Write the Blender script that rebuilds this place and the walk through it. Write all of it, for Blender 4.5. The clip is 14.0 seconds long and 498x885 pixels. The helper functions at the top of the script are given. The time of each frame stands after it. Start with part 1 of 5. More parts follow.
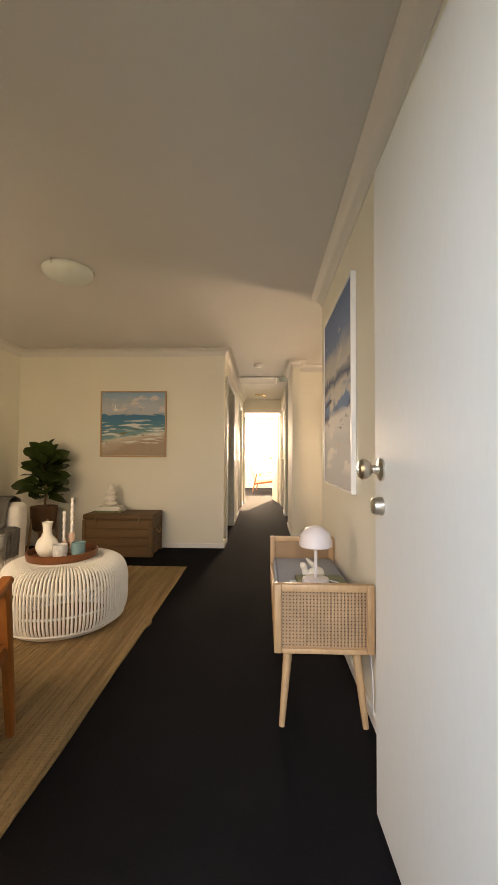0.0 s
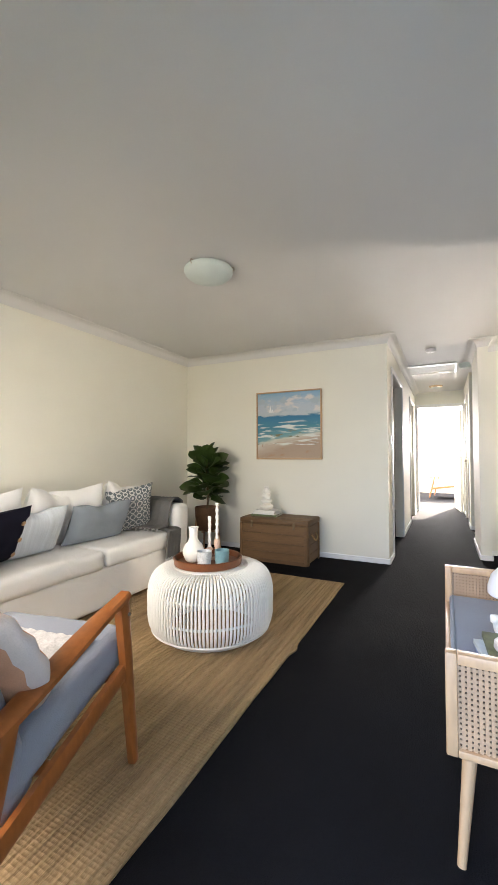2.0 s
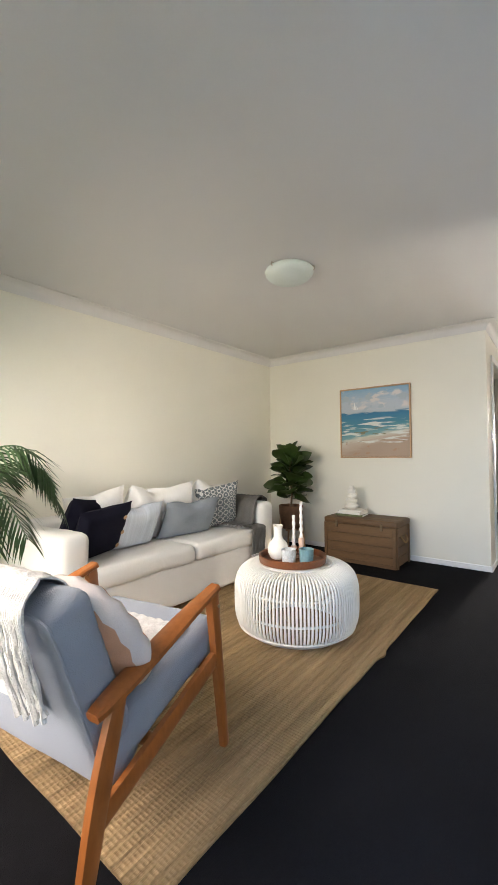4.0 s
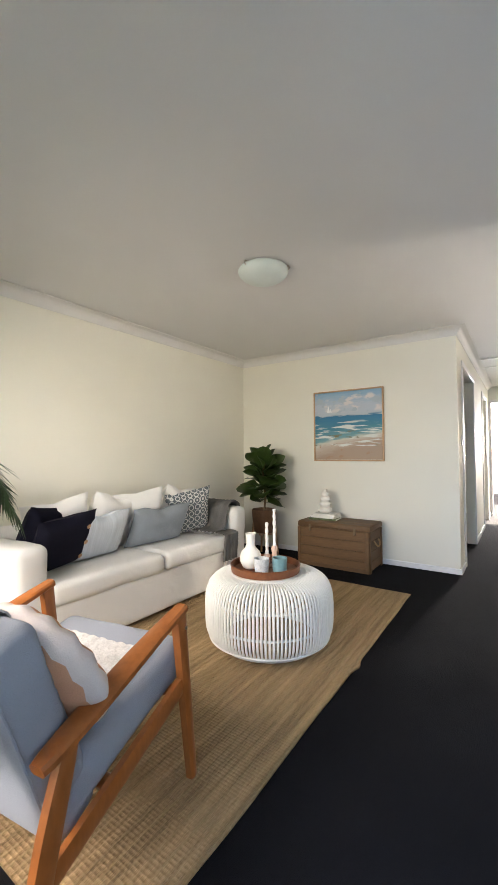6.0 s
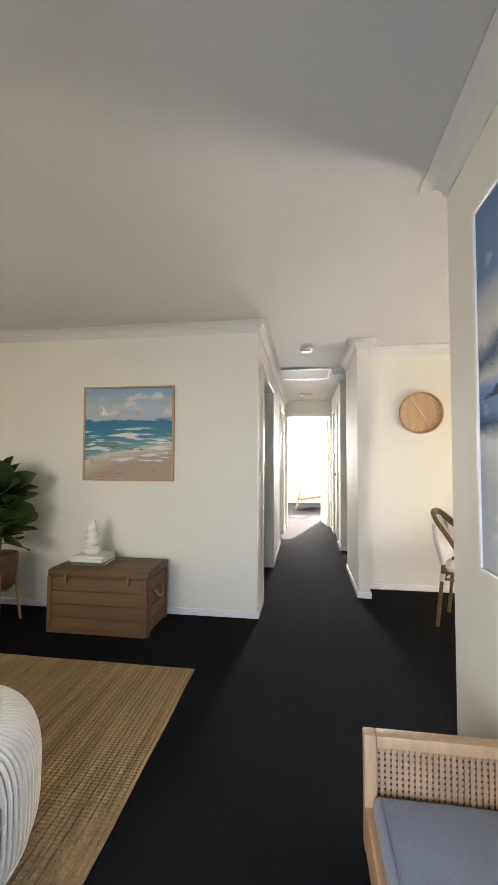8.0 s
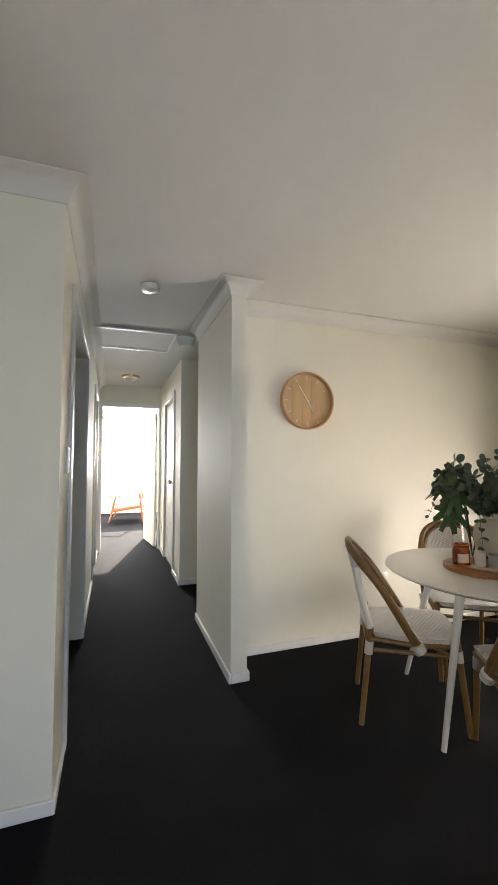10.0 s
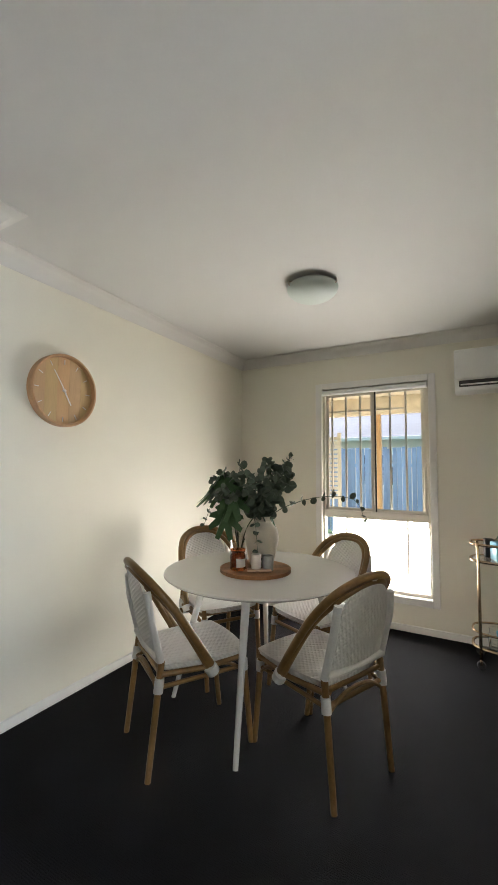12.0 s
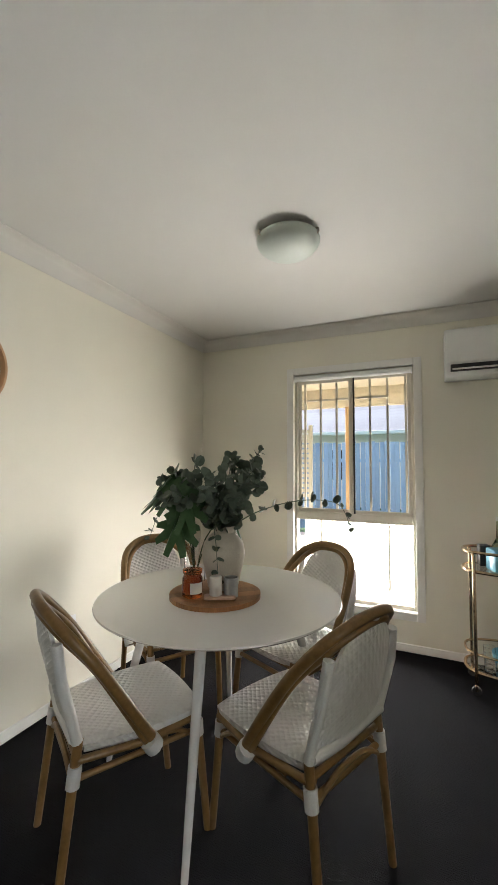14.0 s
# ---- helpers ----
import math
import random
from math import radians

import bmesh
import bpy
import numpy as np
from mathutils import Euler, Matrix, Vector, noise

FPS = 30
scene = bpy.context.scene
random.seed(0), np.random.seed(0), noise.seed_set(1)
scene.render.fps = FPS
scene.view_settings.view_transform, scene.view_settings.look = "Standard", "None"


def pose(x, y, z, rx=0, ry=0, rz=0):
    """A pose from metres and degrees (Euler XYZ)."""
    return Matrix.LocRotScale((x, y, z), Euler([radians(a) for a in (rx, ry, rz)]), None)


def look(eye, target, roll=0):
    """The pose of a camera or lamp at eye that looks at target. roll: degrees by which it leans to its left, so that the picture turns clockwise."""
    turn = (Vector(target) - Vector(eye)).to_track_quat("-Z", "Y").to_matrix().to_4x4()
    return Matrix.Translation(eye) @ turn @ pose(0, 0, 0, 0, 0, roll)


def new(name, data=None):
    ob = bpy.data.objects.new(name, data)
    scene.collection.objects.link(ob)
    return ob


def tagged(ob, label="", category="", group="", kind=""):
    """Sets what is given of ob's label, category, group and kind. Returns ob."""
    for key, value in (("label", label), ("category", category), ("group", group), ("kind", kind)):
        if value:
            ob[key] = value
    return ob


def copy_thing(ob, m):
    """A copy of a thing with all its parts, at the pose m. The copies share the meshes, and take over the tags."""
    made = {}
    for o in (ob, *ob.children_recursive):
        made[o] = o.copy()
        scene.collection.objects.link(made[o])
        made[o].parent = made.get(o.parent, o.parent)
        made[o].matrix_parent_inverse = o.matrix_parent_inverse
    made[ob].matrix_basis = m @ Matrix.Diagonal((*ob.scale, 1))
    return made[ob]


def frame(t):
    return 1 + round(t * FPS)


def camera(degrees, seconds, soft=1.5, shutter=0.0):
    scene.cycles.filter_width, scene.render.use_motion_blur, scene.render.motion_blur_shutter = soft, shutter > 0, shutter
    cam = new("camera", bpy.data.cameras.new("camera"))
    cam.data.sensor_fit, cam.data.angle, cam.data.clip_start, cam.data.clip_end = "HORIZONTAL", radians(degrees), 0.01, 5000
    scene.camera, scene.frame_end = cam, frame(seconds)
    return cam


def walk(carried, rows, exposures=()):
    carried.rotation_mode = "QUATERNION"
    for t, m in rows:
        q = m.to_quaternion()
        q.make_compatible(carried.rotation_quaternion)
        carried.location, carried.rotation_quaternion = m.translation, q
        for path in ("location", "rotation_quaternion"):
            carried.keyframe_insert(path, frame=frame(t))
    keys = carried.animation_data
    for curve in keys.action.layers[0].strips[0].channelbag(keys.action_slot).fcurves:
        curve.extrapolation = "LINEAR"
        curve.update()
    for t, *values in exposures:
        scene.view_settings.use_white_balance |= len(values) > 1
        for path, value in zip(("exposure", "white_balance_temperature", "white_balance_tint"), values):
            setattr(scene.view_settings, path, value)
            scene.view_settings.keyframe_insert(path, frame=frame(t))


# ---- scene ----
cam = camera(64.1, 14.0)
PATH = [
    (0, (-0.047, 0.772, 1.116), (-0.12, 2.77, 1.179), 0.3),
    (0.5, (-0.008, 0.991, 1.133), (-0.034, 2.99, 1.197), 0.5),
    (1, (0.0, 1.13, 1.133), (-0.221, 3.116, 1.198), 0.3),
    (1.5, (0.001, 1.158, 1.135), (-0.597, 3.065, 1.201), 0.4),
    (2, (0.009, 1.179, 1.132), (-0.874, 2.973, 1.197), -0.1),
    (2.5, (0.001, 1.173, 1.128), (-1.04, 2.879, 1.194), -0.1),
    (3, (0.02, 1.153, 1.138), (-1.144, 2.778, 1.198), -0.3),
    (3.5, (0.026, 1.154, 1.137), (-1.21, 2.726, 1.194), -0.5),
    (6, (-0.025, 1.239, 1.176), (-1.153, 2.889, 1.232), -0.4),
    (6.5, (-0.106, 1.372, 1.156), (-0.926, 3.194, 1.238), 0.1),
    (7, (-0.078, 1.65, 1.201), (-0.642, 3.567, 1.281), 0.2),
    (9.5, (-0.312, 3.505, 1.284), (-0.037, 5.484, 1.384), 0.1),
    (10, (-0.332, 3.873, 1.296), (0.317, 5.763, 1.392), 0.1),
    (10.5, (-0.287, 4.146, 1.306), (0.861, 5.780, 1.408), 0.1),
    (11, (-0.282, 4.341, 1.32), (1.192, 5.688, 1.435), 0.7),
    (11.5, (-0.368, 4.411, 1.31), (1.292, 5.52, 1.441), 0.6),
    (12, (-0.459, 4.415, 1.289), (1.285, 5.384, 1.427), 0.4),
    (12.5, (-0.491, 4.425, 1.278), (1.278, 5.348, 1.41), 0.5),
    (13, (-0.427, 4.461, 1.278), (1.348, 5.372, 1.407), 0.4),
    (13.5, (-0.218, 4.534, 1.289), (1.564, 5.432, 1.413), 0.3),
    (14, (-0.025, 4.621, 1.3), (1.798, 5.436, 1.414), 0.3),
]
walk(cam, [(t, look(eye, target, roll)) for t, eye, target, roll in PATH],
     [(0.0, 2.55, 12000, 24), (0.5, 2.65, 9800, 20), (1.0, 3.0, 8300, 18), (1.5, 3.25, 7500, 17), (2.2, 3.33, 6950, 16), (7.2, 3.28, 6950, 16), (9.4, 2.56, 6900, 15), (11.0, 2.48, 6350, 11), (14.0, 2.48, 6300, 10)])

# ---- world, sun, large lights ----
SUN_EL, SUN_AZ = radians(20), (0.26, 0.97)          # the sun stands over the far end of the house
world = bpy.data.worlds.new("world")
scene.world = world
world.use_nodes = True
wn = world.node_tree.nodes
sky = wn.new("ShaderNodeTexSky")
sky.sky_type = "NISHITA"
sky.sun_disc = False
sky.sun_elevation = SUN_EL
sky.sun_rotation = math.atan2(SUN_AZ[0], SUN_AZ[1])
world.node_tree.links.new(sky.outputs[0], wn["Background"].inputs[0])
wn["Background"].inputs[1].default_value = 0.05
sun = new("sun", bpy.data.lights.new("sun", "SUN"))
sun.data.energy, sun.data.angle, sun.data.color = 5.0, radians(0.6), (1.0, 0.93, 0.82)
sun.matrix_world = look((SUN_AZ[0] * 10, SUN_AZ[1] * 10, 10 * math.tan(SUN_EL)), (0, 0, 0))


def area(name, eye, target, w, h, watts, color, spread=180):
    ob = new(name, bpy.data.lights.new(name, "AREA"))
    ob.data.shape, ob.data.size, ob.data.size_y, ob.data.energy, ob.data.color = "RECTANGLE", w, h, watts, color
    ob.data.spread = radians(spread)
    ob.matrix_world = look(eye, target)
    return ob


area("dining_window_light", (3.30, 5.15, 0.56), (0.0, 5.1, 0.95), 0.86, 0.60, 7.4, (1.0, 0.94, 0.86))
area("front_door_light", (-0.22, 0.20, 1.15), (0.42, 2.3, 0.25), 0.86, 1.9, 4.4, (0.34, 0.58, 1.0), 110)
area("front_window_light", (-1.9, 0.85, 1.22), (-1.7, 2.7, 0.1), 1.5, 1.6, 6.2, (1.0, 0.95, 0.86), 138)
area("far_room_window_light", (0.0, 14.3, 1.55), (0.0, 8.0, 1.0), 2.5, 1.1, 120, (0.93, 0.96, 1.0))

# ---- materials ----


def mat(name, color, rough=0.6, metal=0.0, vary=0.12, scale=6.0, grain=80.0, bump=0.15, spec=0.5, stretch=(1, 1, 1), coords="Object", rnd=0.0, sheen=0.0):
    """A surface with a broad and a fine variation of its colour and a fine relief."""
    m = bpy.data.materials.new(name)
    m.use_nodes = True
    n, l = m.node_tree.nodes, m.node_tree.links
    b = n["Principled BSDF"]
    tc = n.new("ShaderNodeTexCoord")
    mp = n.new("ShaderNodeMapping")
    mp.inputs["Scale"].default_value = stretch
    l.new(tc.outputs[coords], mp.inputs[0])
    big, fine = n.new("ShaderNodeTexNoise"), n.new("ShaderNodeTexNoise")
    big.inputs["Scale"].default_value, fine.inputs["Scale"].default_value = scale, grain
    big.inputs["Detail"].default_value, fine.inputs["Detail"].default_value = 3, 2
    l.new(mp.outputs[0], big.inputs[0]), l.new(mp.outputs[0], fine.inputs[0])
    add = n.new("ShaderNodeMath")
    add.operation = "MULTIPLY_ADD"
    add.inputs[1].default_value = 0.55
    half = n.new("ShaderNodeMath")
    half.operation = "MULTIPLY"
    half.inputs[1].default_value = 0.45
    l.new(fine.outputs[0], half.inputs[0])
    l.new(big.outputs[0], add.inputs[0]), l.new(half.outputs[0], add.inputs[2])
    last = add
    if rnd:
        oi, sc = n.new("ShaderNodeObjectInfo"), n.new("ShaderNodeMath")
        sc.operation = "MULTIPLY_ADD"
        sc.inputs[1].default_value = rnd
        l.new(oi.outputs["Random"], sc.inputs[0]), l.new(add.outputs[0], sc.inputs[2])
        last = sc
    ramp = n.new("ShaderNodeValToRGB")
    ramp.color_ramp.elements[0].position, ramp.color_ramp.elements[1].position = 0.25, 0.75 + rnd
    ramp.color_ramp.elements[0].color = (*[c * (1 - vary) for c in color], 1)
    ramp.color_ramp.elements[1].color = (*[min(1, c * (1 + vary)) for c in color], 1)
    l.new(last.outputs[0], ramp.inputs[0]), l.new(ramp.outputs[0], b.inputs["Base Color"])
    b.inputs["Roughness"].default_value, b.inputs["Metallic"].default_value = rough, metal
    b.inputs["Specular IOR Level"].default_value = spec
    if sheen:
        b.inputs["Sheen Weight"].default_value = sheen
    if bump:
        bp = n.new("ShaderNodeBump")
        bp.inputs["Strength"].default_value, bp.inputs["Distance"].default_value = bump, 0.004
        l.new(fine.outputs[0], bp.inputs["Height"]), l.new(bp.outputs[0], b.inputs["Normal"])
    return m


def weave(m, kind, scale, strength, dist=0.004, rot=(0, 0, 0), coords="Object", chance=1.0):
    """Adds a woven relief to a material: kind 'bands' or 'cells'."""
    n, l = m.node_tree.nodes, m.node_tree.links
    tc, mp = n.new("ShaderNodeTexCoord"), n.new("ShaderNodeMapping")
    mp.inputs["Rotation"].default_value = rot
    l.new(tc.outputs[coords], mp.inputs[0])
    if kind == "cells":
        t = n.new("ShaderNodeTexVoronoi")
        t.inputs["Scale"].default_value, t.inputs["Randomness"].default_value = scale, chance
    else:
        t = n.new("ShaderNodeTexWave")
        t.inputs["Scale"].default_value, t.inputs["Distortion"].default_value = scale, 1.2
        t.inputs["Detail"].default_value, t.inputs["Detail Scale"].default_value = 2, 2.5
    l.new(mp.outputs[0], t.inputs[0])
    bp = n.new("ShaderNodeBump")
    bp.inputs["Strength"].default_value, bp.inputs["Distance"].default_value = strength, dist
    l.new(t.outputs[0] if kind == "cells" else t.outputs[1], bp.inputs["Height"])
    old = n["Principled BSDF"].inputs["Normal"].links
    if old:
        l.new(old[0].from_socket, bp.inputs["Normal"])
    l.new(bp.outputs[0], n["Principled BSDF"].inputs["Normal"])
    return m


def crease(m, scale, strength, dist):
    """Adds soft, broad folds to a cloth."""
    n, l = m.node_tree.nodes, m.node_tree.links
    tc, t, bp = n.new("ShaderNodeTexCoord"), n.new("ShaderNodeTexNoise"), n.new("ShaderNodeBump")
    t.inputs["Scale"].default_value, t.inputs["Detail"].default_value, t.inputs["Distortion"].default_value = scale, 2, 1.4
    bp.inputs["Strength"].default_value, bp.inputs["Distance"].default_value = strength, dist
    l.new(tc.outputs["Object"], t.inputs[0]), l.new(t.outputs[0], bp.inputs["Height"])
    old = n["Principled BSDF"].inputs["Normal"].links
    if old:
        l.new(old[0].from_socket, bp.inputs["Normal"])
    l.new(bp.outputs[0], n["Principled BSDF"].inputs["Normal"])
    return m


WALL = mat("wall_paint", (0.80, 0.772, 0.67), 0.7, vary=0.03, scale=1.5, grain=160, bump=0.05)
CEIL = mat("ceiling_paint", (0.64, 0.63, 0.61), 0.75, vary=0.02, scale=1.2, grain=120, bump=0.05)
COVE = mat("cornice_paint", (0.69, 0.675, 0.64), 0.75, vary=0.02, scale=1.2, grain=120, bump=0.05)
TRIM = mat("trim_paint", (0.82, 0.81, 0.78), 0.35, vary=0.03, scale=4, grain=90, bump=0.03)
DOORP = mat("door_paint", (0.80, 0.79, 0.75), 0.4, vary=0.03, scale=2, grain=60, bump=0.05, stretch=(1, 1, 0.3))
CARPET = weave(mat("carpet", (0.0095, 0.0092, 0.0106), 0.95, vary=0.35, scale=2.2, grain=420, bump=0.9, spec=0.06), "bands", 38, 0.14, 0.003)
JUTE = weave(mat("jute", (0.41, 0.275, 0.145), 0.9, vary=0.55, scale=4.0, grain=110, bump=0.9, spec=0.1, stretch=(5.0, 0.28, 1)), "cells", 66, 1.0, 0.011, chance=0.12)
JUTE = weave(JUTE, "bands", 13, 0.6, 0.008)
OAK = mat("pale_oak", (0.54, 0.33, 0.18), 0.45, vary=0.22, scale=7, grain=60, bump=0.1, stretch=(1, 1, 0.25))
CANE = mat("cane", (0.46, 0.28, 0.16), 0.55, vary=0.25, scale=9, grain=120, bump=0.15)
TEAK = mat("teak", (0.33, 0.105, 0.026), 0.33, vary=0.28, scale=9, grain=70, bump=0.06, stretch=(1, 1, 0.3))
CHESTW = mat("old_wood", (0.135, 0.070, 0.026), 0.6, vary=0.5, scale=6, grain=55, bump=0.35, stretch=(0.35, 1, 3), rnd=0.25)
TRAYW = mat("tray_wood", (0.17, 0.056, 0.020), 0.35, vary=0.3, scale=14, grain=70, bump=0.1)
ACACIA = mat("acacia", (0.36, 0.17, 0.065), 0.4, vary=0.5, scale=11, grain=50, bump=0.1, stretch=(1, 4, 1), rnd=0.35)
GREYF = weave(mat("grey_fabric", (0.27, 0.29, 0.335), 0.9, vary=0.12, scale=5, grain=300, bump=0.5, spec=0.15, sheen=0.2), "cells", 260, 0.25, 0.002)
WHITEF = crease(mat("white_linen", (0.80, 0.785, 0.75), 0.95, vary=0.05, scale=5, grain=220, bump=0.25, spec=0.05), 4, 0.28, 0.03)
CUSHG = mat("blue_grey_linen", (0.25, 0.28, 0.31), 0.9, vary=0.12, scale=7, grain=260, bump=0.4, spec=0.1)
NAVY = mat("navy_linen", (0.012, 0.012, 0.022), 0.9, vary=0.25, scale=7, grain=240, bump=0.4, spec=0.1)
PEACH = mat("peach_linen", (0.56, 0.30, 0.19), 0.9, vary=0.12, scale=8, grain=240, bump=0.35, spec=0.1)
THROWG = weave(mat("grey_wool", (0.15, 0.145, 0.135), 0.95, vary=0.25, scale=10, grain=200, bump=0.6, spec=0.1), "bands", 60, 0.4)
THROWW = weave(mat("cream_wool", (0.60, 0.58, 0.56), 0.95, vary=0.30, scale=30, grain=160, bump=0.6, spec=0.1), "cells", 60, 0.6)
RATTAN = mat("white_rattan", (0.80, 0.785, 0.73), 0.5, vary=0.06, scale=12, grain=90, bump=0.1, rnd=0.1)
CERAM = mat("white_ceramic", (0.80, 0.77, 0.70), 0.5, vary=0.05, scale=12, grain=120, bump=0.15)
SPECK = mat("speckled_ceramic", (0.62, 0.63, 0.62), 0.4, vary=0.35, scale=38, grain=130, bump=0.05)
TEAL = mat("teal_ceramic", (0.17, 0.31, 0.33), 0.3, vary=0.15, scale=10, grain=80, bump=0.05)
STONE = mat("vase_stone", (0.62, 0.57, 0.49), 0.8, vary=0.1, scale=9, grain=140, bump=0.35)
LACQ = mat("white_lacquer", (0.82, 0.81, 0.80), 0.22, vary=0.02, scale=3, grain=60, bump=0.02)
WPLAST = mat("white_plastic", (0.80, 0.80, 0.79), 0.35, vary=0.02, scale=3, grain=60, bump=0.02)
PINKM = mat("pale_pink_enamel", (0.72, 0.66, 0.66), 0.35, vary=0.02, scale=3, grain=60, bump=0.02)
BAMBOO = mat("bamboo_cane", (0.235, 0.135, 0.045), 0.3, vary=0.4, scale=11, grain=70, bump=0.1, rnd=0.1)
WEAVEW = weave(mat("white_woven_plastic", (0.78, 0.77, 0.75), 0.45, vary=0.06, scale=20, grain=150, bump=0.1), "cells", 62, 1.0, 0.006, rot=(0.5, 0.4, 0.78), chance=0.08)
WRAP = mat("white_binding", (0.78, 0.77, 0.75), 0.5, vary=0.06, scale=20, grain=200, bump=0.3)
STEEL = mat("satin_nickel", (0.52, 0.47, 0.40), 0.28, 1.0, vary=0.08, scale=20, grain=200, bump=0.02)
GOLD = mat("champagne_metal", (0.55, 0.42, 0.28), 0.25, 1.0, vary=0.08, scale=20, grain=200, bump=0.02)
BLACK = mat("black_plastic", (0.015, 0.015, 0.016), 0.5, vary=0.1, scale=8, grain=80, bump=0.05)
FIGL = mat("fig_leaf", (0.032, 0.060, 0.012), 0.38, vary=0.4, scale=9, grain=60, bump=0.25, rnd=0.3)
PALML = mat("palm_leaf", (0.032, 0.075, 0.022), 0.5, vary=0.35, scale=9, grain=60, bump=0.1)
EUCL = mat("eucalyptus_leaf", (0.115, 0.150, 0.110), 0.6, vary=0.4, scale=14, grain=60, bump=0.1)
MONL = mat("monstera_leaf", (0.05, 0.115, 0.04), 0.4, vary=0.35, scale=9, grain=60, bump=0.15)
STEM = mat("stem_bark", (0.16, 0.11, 0.06), 0.8, vary=0.3, scale=14, grain=60, bump=0.2)
BASKET = weave(mat("wicker", (0.20, 0.10, 0.05), 0.75, vary=0.4, scale=16, grain=90, bump=0.4), "cells", 60, 0.8)
PAPER = mat("paper", (0.76, 0.74, 0.68), 0.8, vary=0.05, scale=6, grain=200, bump=0.1)
BOOKD = mat("green_book_cover", (0.10, 0.12, 0.05), 0.35, vary=0.6, scale=9, grain=40, bump=0.02)
BOOKB = mat("blue_book_cover", (0.16, 0.26, 0.48), 0.35, vary=0.3, scale=9, grain=40, bump=0.02)
BOOKW = mat("pale_book_cover", (0.62, 0.70, 0.74), 0.4, vary=0.15, scale=9, grain=40, bump=0.02)
WAX = mat("candle_wax", (0.82, 0.79, 0.74), 0.5, vary=0.03, scale=8, grain=60, bump=0.03)
BLUSH = mat("blush_ceramic", (0.62, 0.42, 0.32), 0.5, vary=0.1, scale=14, grain=60, bump=0.05)
GREYC = mat("grey_ceramic", (0.42, 0.43, 0.42), 0.6, vary=0.12, scale=14, grain=90, bump=0.15)
ALUM = mat("cream_aluminium", (0.70, 0.66, 0.57), 0.4, vary=0.03, scale=6, grain=90, bump=0.03)
FENCEM = mat("painted_fence", (0.27, 0.40, 0.58), 0.8, vary=0.3, scale=4, grain=40, bump=0.3, stretch=(1, 1, 0.15), rnd=0.3)
CONC = mat("concrete", (0.50, 0.47, 0.42), 0.9, vary=0.15, scale=1.2, grain=40, bump=0.4)
SOFFIT = mat("patio_soffit", (0.70, 0.62, 0.48), 0.8, vary=0.1, scale=2, grain=40, bump=0.1)
POSTM = mat("patio_post", (0.62, 0.40, 0.20), 0.6, vary=0.1, scale=3, grain=40, bump=0.1)
ROOFM = mat("roof_tile", (0.27, 0.28, 0.33), 0.8, vary=0.25, scale=3, grain=20, bump=0.3, rnd=0.3)
RENDERW = mat("house_render", (0.74, 0.71, 0.66), 0.8, vary=0.06, scale=1.5, grain=40, bump=0.2)
GRASSM = mat("lawn", (0.06, 0.12, 0.05), 0.95, vary=0.4, scale=3, grain=90, bump=0.8)


def glass(name, color=(1, 1, 1), rough=0.0, ior=1.45):
    m = bpy.data.materials.new(name)
    m.use_nodes = True
    b = m.node_tree.nodes["Principled BSDF"]
    b.inputs["Base Color"].default_value = (*color, 1)
    b.inputs["Transmission Weight"].default_value = 1.0
    b.inputs["Roughness"].default_value, b.inputs["IOR"].default_value = rough, ior
    return m


GLASS = glass("clear_glass")
PANE = glass("window_glass", ior=1.05)
FROST = mat("frosted_glass", (0.58, 0.64, 0.60), 0.5, vary=0.03, scale=5, grain=60, bump=0.02)
AMBER = glass("amber_glass", (0.55, 0.14, 0.03), 0.05)
GREENG = glass("green_glass", (0.05, 0.35, 0.16), 0.03)
BLUEG = mat("blue_frosted_glass", (0.16, 0.46, 0.62), 0.3, vary=0.12, scale=20, grain=60, bump=0.03)
REDL = mat("red_label", (0.62, 0.05, 0.03), 0.35, vary=0.1, scale=20, grain=60, bump=0.02)
OLIVEG = glass("straw_glass", (0.72, 0.74, 0.55), 0.02)
PURPLE = mat("plum_label", (0.20, 0.03, 0.08), 0.35, vary=0.1, scale=20, grain=60, bump=0.02)


